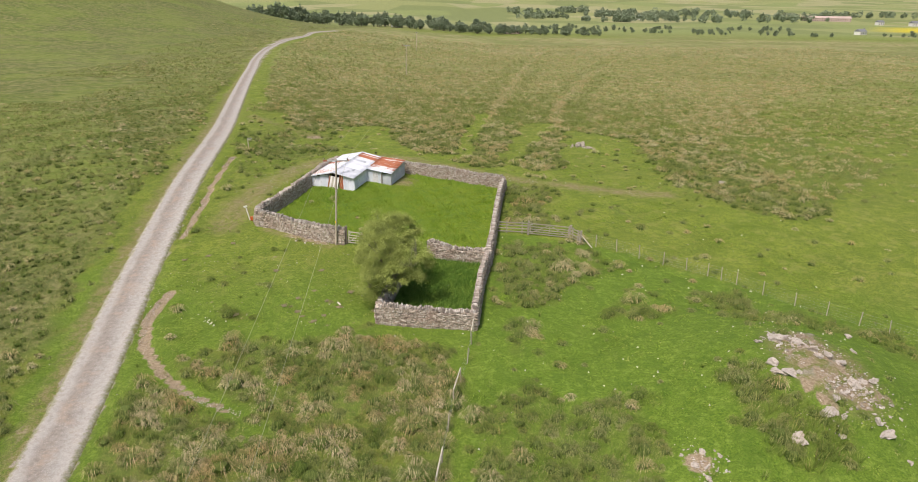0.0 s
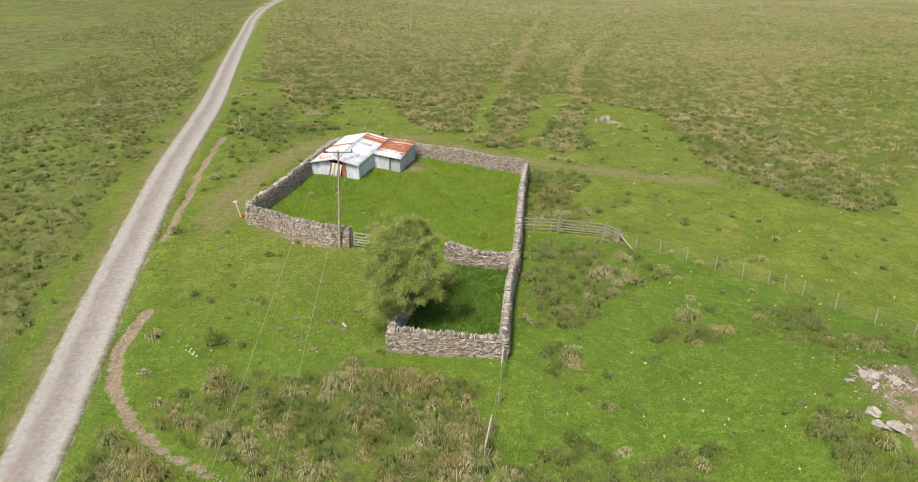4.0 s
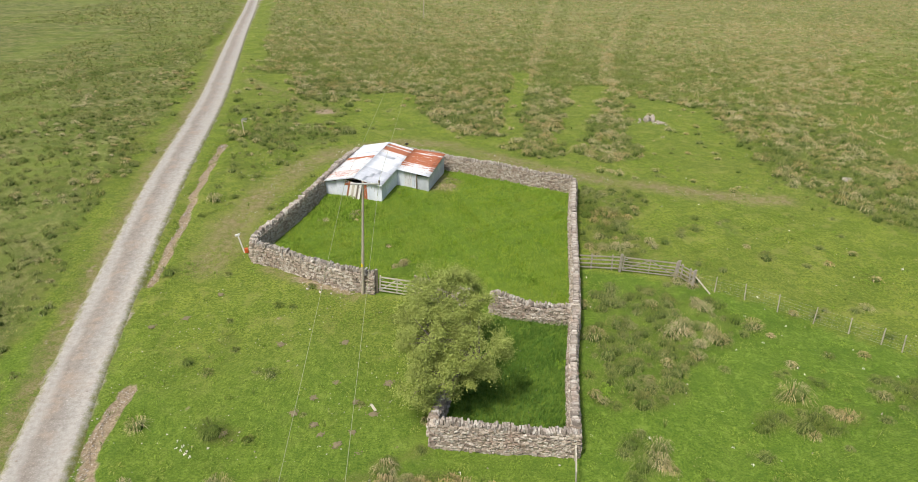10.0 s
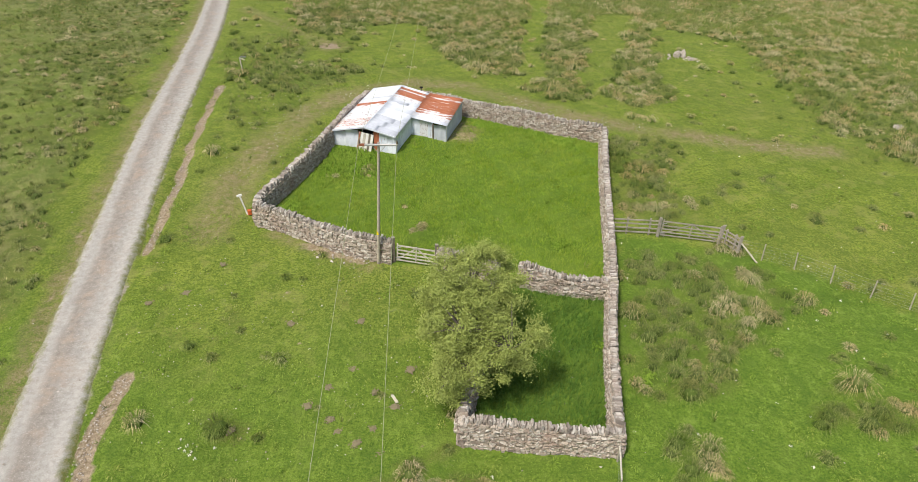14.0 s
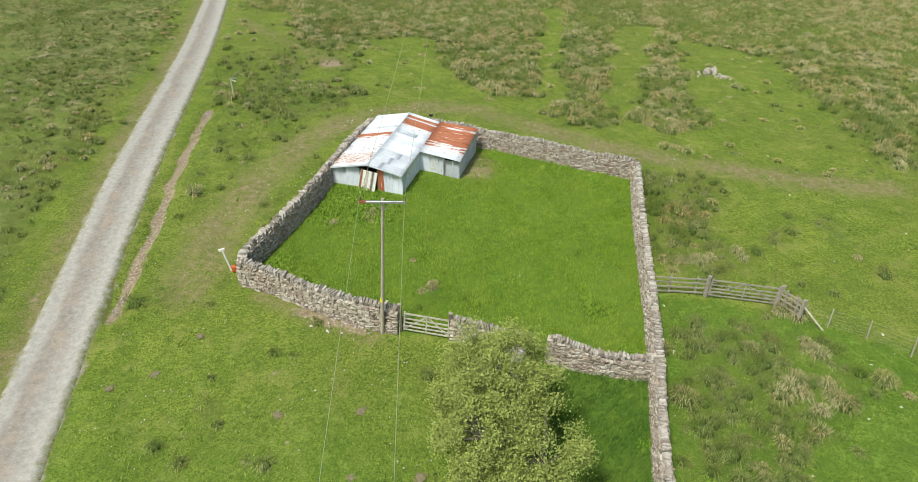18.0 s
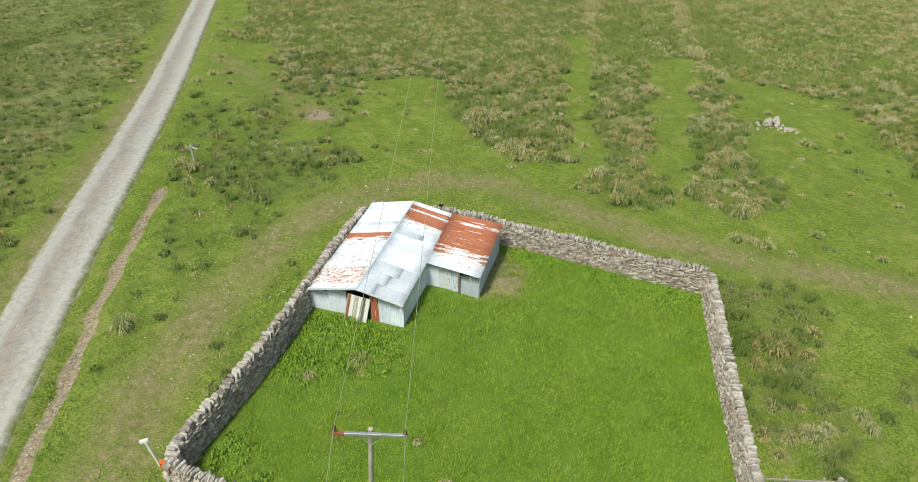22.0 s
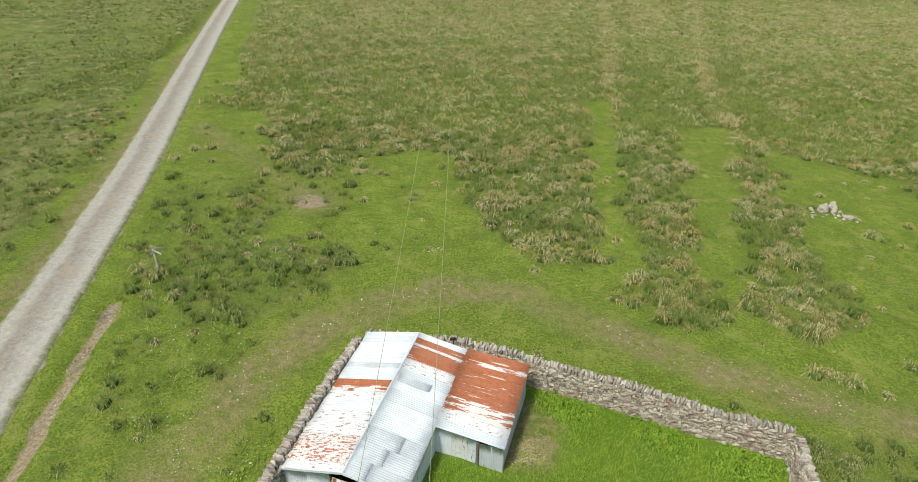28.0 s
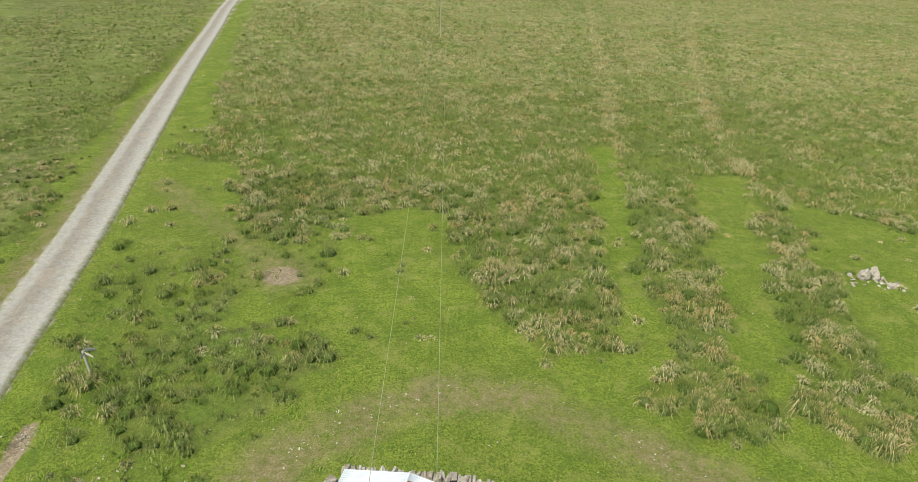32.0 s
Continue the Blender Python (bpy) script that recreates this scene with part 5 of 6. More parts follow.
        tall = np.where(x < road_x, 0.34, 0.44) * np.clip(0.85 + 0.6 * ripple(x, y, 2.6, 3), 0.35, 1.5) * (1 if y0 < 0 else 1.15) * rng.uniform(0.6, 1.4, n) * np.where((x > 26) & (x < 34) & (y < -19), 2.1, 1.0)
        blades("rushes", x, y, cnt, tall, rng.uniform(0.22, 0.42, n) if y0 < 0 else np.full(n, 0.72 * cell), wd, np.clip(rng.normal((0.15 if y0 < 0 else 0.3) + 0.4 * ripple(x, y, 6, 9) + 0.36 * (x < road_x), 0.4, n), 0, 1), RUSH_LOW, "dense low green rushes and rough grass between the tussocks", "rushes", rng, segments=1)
    # scattered grass tufts over the grazed pasture
    tufty = lambda x, y: np.clip(0.22 + 0.5 * ripple(x, y, 6.5, 2) + 0.3 * ripple(x, y, 1.9, 6), 0, 0.8) * clear_of_walls(x, y, 0.7) * ~inside(x, y, FOLD) * ~inside(x, y, PEN) * (near_line(x, y, ROAD) > 2.0) * (near_line(x, y, TRACK) > 1.6) * (cover(x, y)[3] < 0.3)
    x, y = scatter(-15, 46, -31, 30, 0.62, tufty, rng)
    n = len(x)
    blades("pasture_tufts", x, y, 20, rng.uniform(0.08, 0.26, n), rng.uniform(0.18, 0.42, n), 0.016, np.clip(rng.normal(0.12, 0.3, n), 0, 1), GRASS, "scattered green grass tufts on the grazed pasture", "grass", rng)
    # short pasture
    x, y = scatter(-23, 44, -31, 48, 0.26, lambda x, y: 0.95 * np.where(west(x + 4.2 + 1.2 * ripple(x, y, 9, 3), y), 0.12, 1.0) * (1 - np.clip(1.1 * fade(near_line(x, y, TRACK), 0.3, 1.9), 0, 0.8)) * clear_of_walls(x, y) * (1 - fade(near_line(x, y, ROAD), 1.2, 1.75)) * (near_line(x, y, RUT_NORTH) > 0.45) * (near_line(x, y, RUT_SOUTH) > 0.55) * (cover(x, y)[3] < 0.35), rng)
    n = len(x)
    patch = np.clip(0.75 + 0.9 * ripple(x, y, 2.3, 7) + 0.8 * ripple(x, y, 0.9, 3) + 0.5 * ripple(x, y, 8, 2) + 0.35 * (x < -7) * (y > 18), 0.2, 2.4)
    east = inside(x, y, LUSH_EAST)
    for pick, mt, label in ((~east, GRASS, "short grazed green pasture grass"), (east, GRASS_LUSH, "lush green grass on the damp pasture inside the wire fence")):
        blades("pasture_grass", x[pick], y[pick], 4, 0.13 * patch[pick], 0.17 * patch[pick] + 0.08, 0.016, np.clip(rng.normal(0.1, 0.35, pick.sum()), 0, 1), mt, label, "grass", rng, segments=1)
    # small white flower heads in the pasture
    x, y = scatter(-9, 44, -29, 26, 0.8, lambda x, y: np.where(inside(x, y, LUSH_EAST), 0.075, 0.018) * (rush_cover(x, y) < 0.2) * ~inside(x, y, FOLD) * ~inside(x, y, PEN) * clear_of_walls(x, y, 0.8) * (near_line(x, y, ROAD) > 2.5) * np.clip(1 + 1.2 * ripple(x, y, 9, 4), 0.1, 2), rng)
    x, y = np.concatenate([x, rng.normal(-6.9, 0.45, 9)]), np.concatenate([y, rng.normal(-13.3, 0.3, 9)])
    n = len(x)
    blades("white_flowers", x, y, 7, np.full(n, 0.16), rng.uniform(0.05, 0.1, n), 0.022, np.ones(n), PETAL, "small white meadow flowers in the grass", "flowers", rng)
    # long grass in the fold and the pen
    x, y = scatter(-8, 16, -12.5, 21, 0.13, lambda x, y: (inside(x, y, FOLD) | inside(x, y, PEN)) * clear_of_walls(x, y, 0.3) * 0.85 * np.where(near_line(x, y, STRAW_PATCH) < 0.55 + 0.3 * ripple(x, y, 1.1, 2), 0.1, 1.0), rng)
    n = len(x)
    tall = 0.26 + 0.1 * ripple(x, y, 1.6, 3) + 0.07 * ripple(x, y, 5, 1)
    tall = np.where(y < -2, tall + 0.12, tall)
    dry = np.clip(rng.normal(0.12 + 0.25 * ripple(x, y, 4, 6), 0.35, n), 0, 1)
    pen = y < -1.3 - 0.08 * (x - 8)
    blades("long_grass", x[~pen], y[~pen], 6, tall[~pen], np.full((~pen).sum(), 0.17), 0.014, dry[~pen], LONG, "long lush green grass inside the stone fold", "grass", rng, segments=1)
    blades("long_grass", x[pen], y[pen], 7, tall[pen] + 0.08, np.full(pen.sum(), 0.17), 0.014, 0.4 * dry[pen], SHADED_PEN_GRASS, "tall blue-green grass in the small pen, darkened by shade in its colour", "grass", rng, segments=1)
    # dry straw by the lean-to
    x, y = scatter(3, 6.4, 14, 18.6, 0.1, lambda x, y: 0.8 * (near_line(x, y, STRAW_PATCH) < 0.5 + 0.3 * ripple(x, y, 1.1, 2)) * clear_of_walls(x, y), rng)
    blades("dry_straw", x, y, 7, np.full(len(x), 0.09), np.full(len(x), 0.2), 0.012, np.ones(len(x)), STRAW, "flattened pale dry straw beside the tin shed", "straw", rng, segments=1, lean=1.4)
    # broad-leaved weeds
    def weedy(x, y):
        c = np.zeros(np.shape(x))
        for (ax, ay), r in (((-3.6, 11.1), 1.9), ((-1.9, 10.5), 1.7), ((-4.3, 9.4), 1.2), ((-6.3, 4.6), 0.9), ((-5.4, 8.6), 0.8), ((-4.6, 2.9), 0.8), ((6.5, 18.4), 1.0), ((10.5, 17.2), 1.3), ((13.4, 15.6), 1.2), ((11.2, 2.6), 0.7), ((12.5, -6), 0.6), ((14.3, -8), 0.6), ((3.5, 11.8), 0.4), ((12.2, -0.8), 0.6)):
            c = np.maximum(c, np.exp(-((x - ax) ** 2 + (y - ay) ** 2) / r ** 2))
        return np.where(c > 0.25, 0.55 * c, 0) * clear_of_walls(x, y, 0.35)
    x, y = scatter(-8, 18, -12, 21, 0.16, weedy, rng)
    n = len(x)
    blades("weeds", x, y, 12, rng.uniform(0.15, 0.42, n), rng.uniform(0.16, 0.3, n), 0.034, np.zeros(n), WEED, "broad-leaved docks and nettles by the walls", "weeds", rng)


GRASS_LUSH = make_blades("lush_grass_blades", (0.06, 0.15, 0.01), (0.17, 0.305, 0.03), (0.34, 0.38, 0.11), 0.5)
# taller pen grass; shade of tree and walls is put into its darker colour
SHADED_PEN_GRASS = make_blades("shaded_pen_blades", (0.06, 0.155, 0.024), (0.15, 0.3, 0.045), (0.3, 0.36, 0.1), 0.5)
STRAW = plain("dry_straw_stalks", (0.6, 0.5, 0.31), 0.85, 0.0, 0.3, 9)
PETAL = plain("white_petals", (0.78, 0.77, 0.66), 0.7)
LONG = make_blades("long_grass_blades", (0.13, 0.255, 0.01), (0.32, 0.46, 0.04), (0.54, 0.52, 0.15), 0.6)
WEED = make_blades("weed_leaves", (0.12, 0.24, 0.015), (0.25, 0.39, 0.045), (0.25, 0.27, 0.08), 0.3)


# ---- hawthorn tree ----
LOBES = [((5.5, -6.3, 2.7), (2.5, 2.5, 2.1)), ((5.05, -8.5, 2.3), (2.0, 2.2, 2.1)), ((7.3, -9.4, 1.8), (1.8, 1.7, 1.35)), ((4.35, -10.7, 0.75), (0.95, 1.35, 1.2)), ((6.0, -10.3, 1.2), (1.4, 1.1, 1.1)), ((4.2, -6.6, 1.2), (1.1, 1.9, 1.6))]


def build_tree():
    base = Vector((5.15, -9.4, gz(5.15, -9.4)))
    tree = thing("hawthorn_tree", base, "old spreading hawthorn tree with dense small green leaves", "tree")
    rng = random.Random(11)
    tips = []
    for c, r in LOBES:
        k = int(26 * r[0] * r[1] * r[2] / 4) + 16
        for _ in range(k):
            d = Vector((rng.gauss(0, 1), rng.gauss(0, 1), rng.gauss(0.15, 1))).normalized()
            f = rng.uniform(0.55, 1.03)
            p = Vector((c[0] + d.x * r[0] * f, c[1] + d.y * r[1] * f, c[2] + d.z * r[2] * f))
            if p.z > gz(p.x, p.y) + 0.35:
                tips.append(p)
    bm = bmesh.new()
    fork = base + Vector((0.1, 0.5, 1.3))
    rod(bm, (0, 0, -0.3), (0.05, 0.25, 0.7), 0.27, 0.2, 10)
    rod(bm, (0.05, 0.25, 0.65), fork - base, 0.21, 0.18, 10)
    rod(bm, (-0.3, -0.2, -0.3), (-0.5, -0.7, 1.2), 0.14, 0.1, 8)
    part("trunk", bm, BARK, tree)
    for c, r in LOBES:
        bm = bmesh.new()
        hub = Vector(c) - Vector((0, 0, 0.3 * r[2]))
        rod(bm, fork - base, hub - base, 0.13, 0.07, 7)
        for p in [t for t in tips if (t - Vector(c)).length < max(r) * 1.1][::3]:
            mid = hub.lerp(p, 0.5) + Vector((0, 0, 0.15))
            rod(bm, hub - base, mid - base, 0.05, 0.03, 5)
            rod(bm, mid - base, p - base, 0.03, 0.012, 5)
        part("limb", bm, BARK, tree)
    nr = np.random.default_rng(7)
    pts = np.array([t[:] for t in tips])
    k = np.repeat(np.arange(len(pts)), 430)
    sig = nr.uniform(0.13, 0.29, len(pts))[k]
    co = pts[k] + nr.normal(0, 1, (len(k), 3)) * sig[:, None] * np.array([1, 1, 0.75])
    a = nr.normal(0, 1, (len(k), 3))
    a[:, 2] += 0.0
    a /= np.linalg.norm(a, axis=1)[:, None]
    b = np.cross(a, nr.normal(0, 1, (len(k), 3)))
    b /= np.linalg.norm(b, axis=1)[:, None]
    s = nr.uniform(0.02, 0.045, len(k))[:, None]
    v = np.stack([co - a * s * 1.3, co + b * s * 0.8, co + a * s * 1.3, co - b * s * 0.8], 1).reshape(-1, 3) - np.array(base[:])
    f = np.arange(len(k) * 4).reshape(-1, 4)
    crown = new("crown", mesh_from("crown", v, f, LEAF))
    crown.parent = tree
    return tree


# ---- gates and fences ----
def field_gate(place, width, rz, label, mat_, tall=1.15):
    gate = thing("field_gate", place, label, "gate", rz=rz)
    heights = [0.12, 0.34, 0.56, 0.8, 1.1]
    for h in heights:
        part("bar", new_box((width, 0.035, 0.085 if h != 1.1 else 0.1), (width / 2, 0, h), bevel=0.008), mat_, gate)
    for x in (0.04, width - 0.04):
        part("stile", new_box((0.08, 0.06, tall + 0.02), (x, 0, 0.08 + tall / 2), bevel=0.01), mat_, gate)
    part("upright", new_box((0.07, 0.03, tall - 0.06), (width / 2, -0.035, 0.08 + tall / 2)), mat_, gate)
    for x0, z0, x1, z1 in ((0.08, 0.15, width / 2, 1.08), (width / 2, 1.08, width - 0.08, 0.15)):
        L = math.hypot(x1 - x0, z1 - z0)
        part("brace", new_box((L, 0.03, 0.075), ((x0 + x1) / 2, 0.035, (z0 + z1) / 2), (0, -math.degrees(math.atan2(z1 - z0, x1 - x0)), 0)), mat_, gate)
    for z in (0.3, 1.0):
        part("hinge", new_box((0.3, 0.02, 0.04), (0.1, -0.05, z)), METAL, gate)
    return gate


def wood_post(place, tall, size, mat_, label, name="gate_post", lean=(0, 0)):
    post = new(name)
    post.matrix_world = pose(*place)
    bm = box(bmesh.new(), (size, size, tall + 0.4), (0, 0, tall / 2 - 0.2), (lean[0], lean[1], 12), 0.02)
    part("shaft", bm, mat_, post)
    bm = box(bmesh.new(), (size * 0.9, size * 0.9, 0.03), (tall * math.sin(radians(lean[1])), -tall * math.sin(radians(lean[0])), tall + 0.005), (lean[0], lean[1] + 3, 12), 0.008)
    part("weathered_top", bm, FENCE_WOOD, post)
    return tagged(post, label, "post")


def build_gates():
    def g(x, y, d=0.0):
        return (x, y, gz(x, y) + d)
    a, b = Vector(g(0.98, 0.08)), Vector(g(3.38, -0.3))
    ang = math.degrees(math.atan2(b.y - a.y, b.x - a.x))
    gate = field_gate(a + Vector((0.08, -0.02, 0.02)), (b - a).xy.length - 0.1, ang, "pale weathered wooden five-bar gate, closed between two posts", GATE_WOOD)
    gate.rotation_euler[1] = math.asin((a.z - b.z) / (b - a).length) * 0.8
    wood_post(g(0.9, 0.1), 1.62, 0.2, POST_WOOD, "dark square wooden gate post at the wall end")
    wood_post(g(3.45, -0.28), 1.6, 0.2, POST_WOOD, "dark square wooden gate post beside the short wall")
    # rail fence and gate on the pasture side
    pts = [g(14.5, 4.1), g(17.4, 4.15), g(21.25, 3.75), g(22.1, 2.75)]
    rail_fence = thing("rail_fence", pts[0], "grey weathered post-and-rail fence meeting the stone wall", "fence")

    def rails(fence, p, q, posts=2):
        o = Vector(fence.location)
        p, q = Vector(p), Vector(q)
        for h in (0.25, 0.55, 0.85, 1.12):
            bm = bmesh.new()
            c = (p + q) / 2 - o
            L = (q - p).length
            box(bm, (L, 0.04, 0.1), (c.x, c.y, c.z + h), (0, -math.degrees(math.asin((q.z - p.z) / L)), math.degrees(math.atan2(q.y - p.y, q.x - p.x))), 0.008)
            part("rail", bm, FENCE_WOOD, fence)
        for k in range(posts):
            c = p.lerp(q, (k + 0.6) / posts) - o
            part("post", new_box((0.1, 0.1, 1.5), (c.x, c.y + 0.07, c.z + 0.5), bevel=0.01), FENCE_WOOD, fence)
    rails(rail_fence, pts[0], pts[1], 2)
    a, b = Vector(pts[1]), Vector(pts[2])
    ang = math.degrees(math.atan2(b.y - a.y, b.x - a.x))
    gate = field_gate(a + Vector((0.12, 0, 0.02)), (b - a).length - 0.22, ang, "grey weathered wooden field gate in the pasture fence", FENCE_WOOD)
    gate.rotation_euler[1] = math.asin((a.z - b.z) / (b - a).length)
    wood_post(pts[1], 1.35, 0.17, FENCE_WOOD, "stout grey gate post in the pasture fence", lean=(0, 2))
    wood_post(pts[2], 1.35, 0.17, FENCE_WOOD, "stout leaning grey gate post in the pasture fence", lean=(0, 6))
    short = thing("rail_fence", pts[2], "short grey rail fence beside the field gate", "fence")
    rails(short, pts[2], pts[3], 2)
    wood_post(pts[3], 1.3, 0.16, FENCE_WOOD, "grey strainer post at the fence corner", "strainer_post", (0, 4))
    strut = thing("fence_strut", pts[3], "pale slanting timber strut on the grass", "strut")
    p, q = Vector((0.1, -0.05, 0.85)), Vector((1.0, -0.75, -0.1))
    part("timber", rod(bmesh.new(), p, q, 0.05, 0.055, 7), GATE_WOOD, strut)
    part("end_cap", rod(bmesh.new(), q - (q - p) * 0.02, q + (q - p) * 0.01, 0.07, 0.07, 7), FENCE_WOOD, strut)


def wire_fence(line, label, spacing, seed, tall=1.05, strands=6, mesh_step=0.3, top_rail=False):
    rng = random.Random(seed)
    pts = smooth_line(line, spacing)
    o = Vector((*pts[0], gz(*pts[0])))
    fence = thing("wire_fence", o, label, "fence")
    tops = []
    for k, (x, y) in enumerate(pts):
        z = gz(x, y)
        lean = Vector((rng.uniform(-0.07, 0.07), rng.uniform(-0.07, 0.07), tall + rng.uniform(0.1, 0.2)))
        p = Vector((x, y, z)) - o
        bm = rod(bmesh.new(), p - Vector((0, 0, 0.3)), p + lean, 0.042, 0.038, 7)
        part("post", bm, STAKE_WOOD, fence)
        tops.append((p, lean))
    for s in range(strands):
        f = 0.1 + 0.82 * (s / (strands - 1)) ** 1.2
        cu = bpy.data.curves.new("strand", "CURVE")
        cu.dimensions, cu.bevel_depth, cu.bevel_resolution = "3D", 0.003, 0
        spl = cu.splines.new("POLY")
        spl.points.add(len(tops) - 1)
        for k, (p, l) in enumerate(tops):
            spl.points[k].co = (*(p + l * f), 1)
        cu.materials.append(METAL)
        ob = new("strand", cu)
        ob.parent = fence
    if mesh_step:
        bm = bmesh.new()
        for (p, l), (q, m) in zip(tops, tops[1:]):
            n = max(2, int((q - p).length / mesh_step))
            for k in range(1, n):
                t = k / n
                a, b = (p + l * 0.1).lerp(q + m * 0.1, t), (p + l * 0.75).lerp(q + m * 0.75, t)
                rod(bm, a, b, 0.002, sides=3)
        tagged(part("netting", bm, METAL, fence), kind="stuff")
    if top_rail:
        for (p, l), (q, m) in zip(tops[::3], tops[1::3]):
            a, b = p + l * 0.95, q + m * 0.95
            part("rail", rod(bmesh.new(), a, b, 0.045, 0.04, 6), GATE_WOOD, fence)
    return fence


def build_fences():
    wire_fence([(22.15, 2.75), (25.3, 1.6), (28.9, -0.7), (32.2, -2.7), (34.1, -4.2), (37.3, -7.9), (41.2, -10.2), (45, -12.5), (52, -16)], "grey wooden posts with sagging wire sheep netting across the pasture", 2.0, 3)
    wire_fence([(12.0, -12.65), (11.5, -16.5), (10.65, -20.8), (10.05, -26), (9.6, -31), (9.3, -36)], "low fence of weathered posts and wire running down the pasture", 1.9, 4, 0.95, 4, 0.0, True)


# ---- rocks, posts and small things ----
def boulder(name, place, size, turn, seed, label, category="rock", group=""):
    rng = random.Random(seed)
    bm = bmesh.new()
    bmesh.ops.create_icosphere(bm, subdivisions=3, radius=0.5)
    off = Vector((rng.uniform(0, 50), rng.uniform(0, 50), rng.uniform(0, 50)))
    planes = [(Vector((rng.gauss(0, 1), rng.gauss(0, 1), rng.gauss(0, 1))).normalized(), rng.uniform(0.2, 0.42)) for _ in range(14)]
    for v in bm.verts:
        for nrm, d in planes:
            over = v.co.dot(nrm) - d
            if over > 0:
                v.co -= nrm * over
        v.co += v.co.normalized() * (0.2 * noise.noise(v.co * 3.3 + off) + 0.13 * noise.noise(v.co * 8 + off) + 0.06 * noise.noise(v.co * 17 + off))
        v.co = Vector((v.co.x * size[0], v.co.y * size[1], v.co.z * size[2]))
    me = bpy.data.meshes.new(name)
    bm.to_mesh(me)
    bm.free()
    me.materials.append(LIME)
    ob = new(name, me)
    ob.matrix_world = pose(place[0], place[1], gz(place[0], place[1]) + size[2] * 0.16, *turn)
    return tagged(ob, label, category, group)


def build_rocks():
    g1 = "boulders on the moor"
    boulder("boulder", (28.1, 42.2), (1.05, 0.8, 1.5), (10, -8, 20), 1, "rounded grey limestone boulder standing on the moor grass", "boulder", g1)
    boulder("boulder", (28.95, 42.25), (0.95, 0.8, 1.8), (-6, 10, 70), 2, "tall pale limestone boulder beside another on the grass", "boulder", g1)
    boulder("boulder", (29.7, 41.2), (1.0, 0.5, 0.45), (0, 5, -30), 3, "low flat limestone slab in the moor grass", "boulder", g1)
    boulder("boulder", (27.5, 42.5), (0.45, 0.45, 0.35), (0, 5, 10), 4, "small limestone block in the moor grass", "boulder", g1)
    boulder("boulder", (29.65, 42.3), (0.5, 0.35, 0.3), (0, 0, 40), 5, "small limestone block in the moor grass", "boulder", g1)
    boulder("boulder", (42.3, 22.4), (1.3, 0.8, 0.7), (0, 0, 40), 6, "low grey boulder in the pasture", "boulder", g1)
    rng = random.Random(21)
    g2 = "rocks of the limestone outcrop"
    spots = [((30.4, -17.1), 0.5), ((31.6, -16.8), 1.0), ((32.2, -16.5), 0.8), ((32.8, -17.1), 0.75), ((30.1, -20.0), 1.0), ((30.6, -21.0), 1.25), ((31.2, -20.9), 0.7), ((29.9, -20.7), 0.7), ((33.4, -18.2), 1.0), ((34.1, -18.7), 1.2), ((33.3, -19.1), 0.8), ((34.6, -19.4), 0.8), ((38.7, -13.1), 0.8), ((37.2, -16.4), 0.7),
             ((31.6, -24.0), 1.0), ((32.3, -24.3), 0.5), ((34.3, -24.2), 0.8), ((34.3, -25.2), 1.1), ((29.2, -25.6), 1.25), ((31.7, -25.5), 0.5), ((34.3, -21.4), 0.8), ((36.0, -20.6), 0.7), ((35.2, -21.0), 0.6), ((32.5, -23.0), 0.75), ((33.2, -22.4), 0.6), ((34.7, -26.8), 0.5),
             ((23.1, -25.6), 0.45), ((24.2, -25.5), 0.45), ((23.6, -26.4), 0.6), ((24.1, -26.6), 0.45), ((25.0, -25.9), 0.4), ((24.0, -27.3), 0.55)]
    for k, ((x, y), s) in enumerate(spots):
        boulder("rock", (x, y), (1.2 * s * rng.uniform(0.8, 1.1), 1.2 * s * rng.uniform(0.55, 0.9), 1.2 * s * rng.uniform(0.35, 0.6)), (rng.uniform(-12, 12), rng.uniform(-12, 12), rng.uniform(0, 180)), 30 + k,
                "broken pale limestone rock in the bare outcrop", "rock", g2)
    # loose small stones
    nr = np.random.default_rng(5)
    x, y, s = [], [], []
    for n, f, lo, hi in ((1300, lambda n: (33.4 + nr.normal(0, 1.4, n), -19.8 + nr.normal(0, 2.5, n)), 0.03, 0.13), (90, lambda n: (34.2 + nr.normal(0, 0.9, n), -22.3 + nr.normal(0, 1.0, n)), 0.12, 0.34), (60, lambda n: (32.4 + nr.normal(0, 0.8, n), -17.0 + nr.normal(0, 0.7, n)), 0.12, 0.34),
                         (620, lambda n: (nr.uniform(-20, 42, n), nr.uniform(-30, 45, n)), 0.05, 0.13),
                         (160, lambda n: (nr.uniform(-13, -6, n), nr.uniform(4, 26, n)), 0.05, 0.12), (60, lambda n: (nr.uniform(-4.5, 0.3, n), 0.3 + nr.normal(0, 0.35, n)), 0.04, 0.2), (26, lambda n: (28.9 + nr.normal(0, 1.1, n), 41.6 + nr.normal(0, 0.5, n)), 0.12, 0.4), (380, lambda n: (nr.uniform(-12, 4.5, n), nr.uniform(-14, 1, n)), 0.03, 0.1), (160, lambda n: (nr.uniform(-11.5, -6, n), nr.uniform(3, 22, n)), 0.04, 0.11), (130, lambda n: (23.9 + nr.normal(0, 0.7, n), -26.3 + nr.normal(0, 0.7, n)), 0.06, 0.22)):
        a, b = f(n)
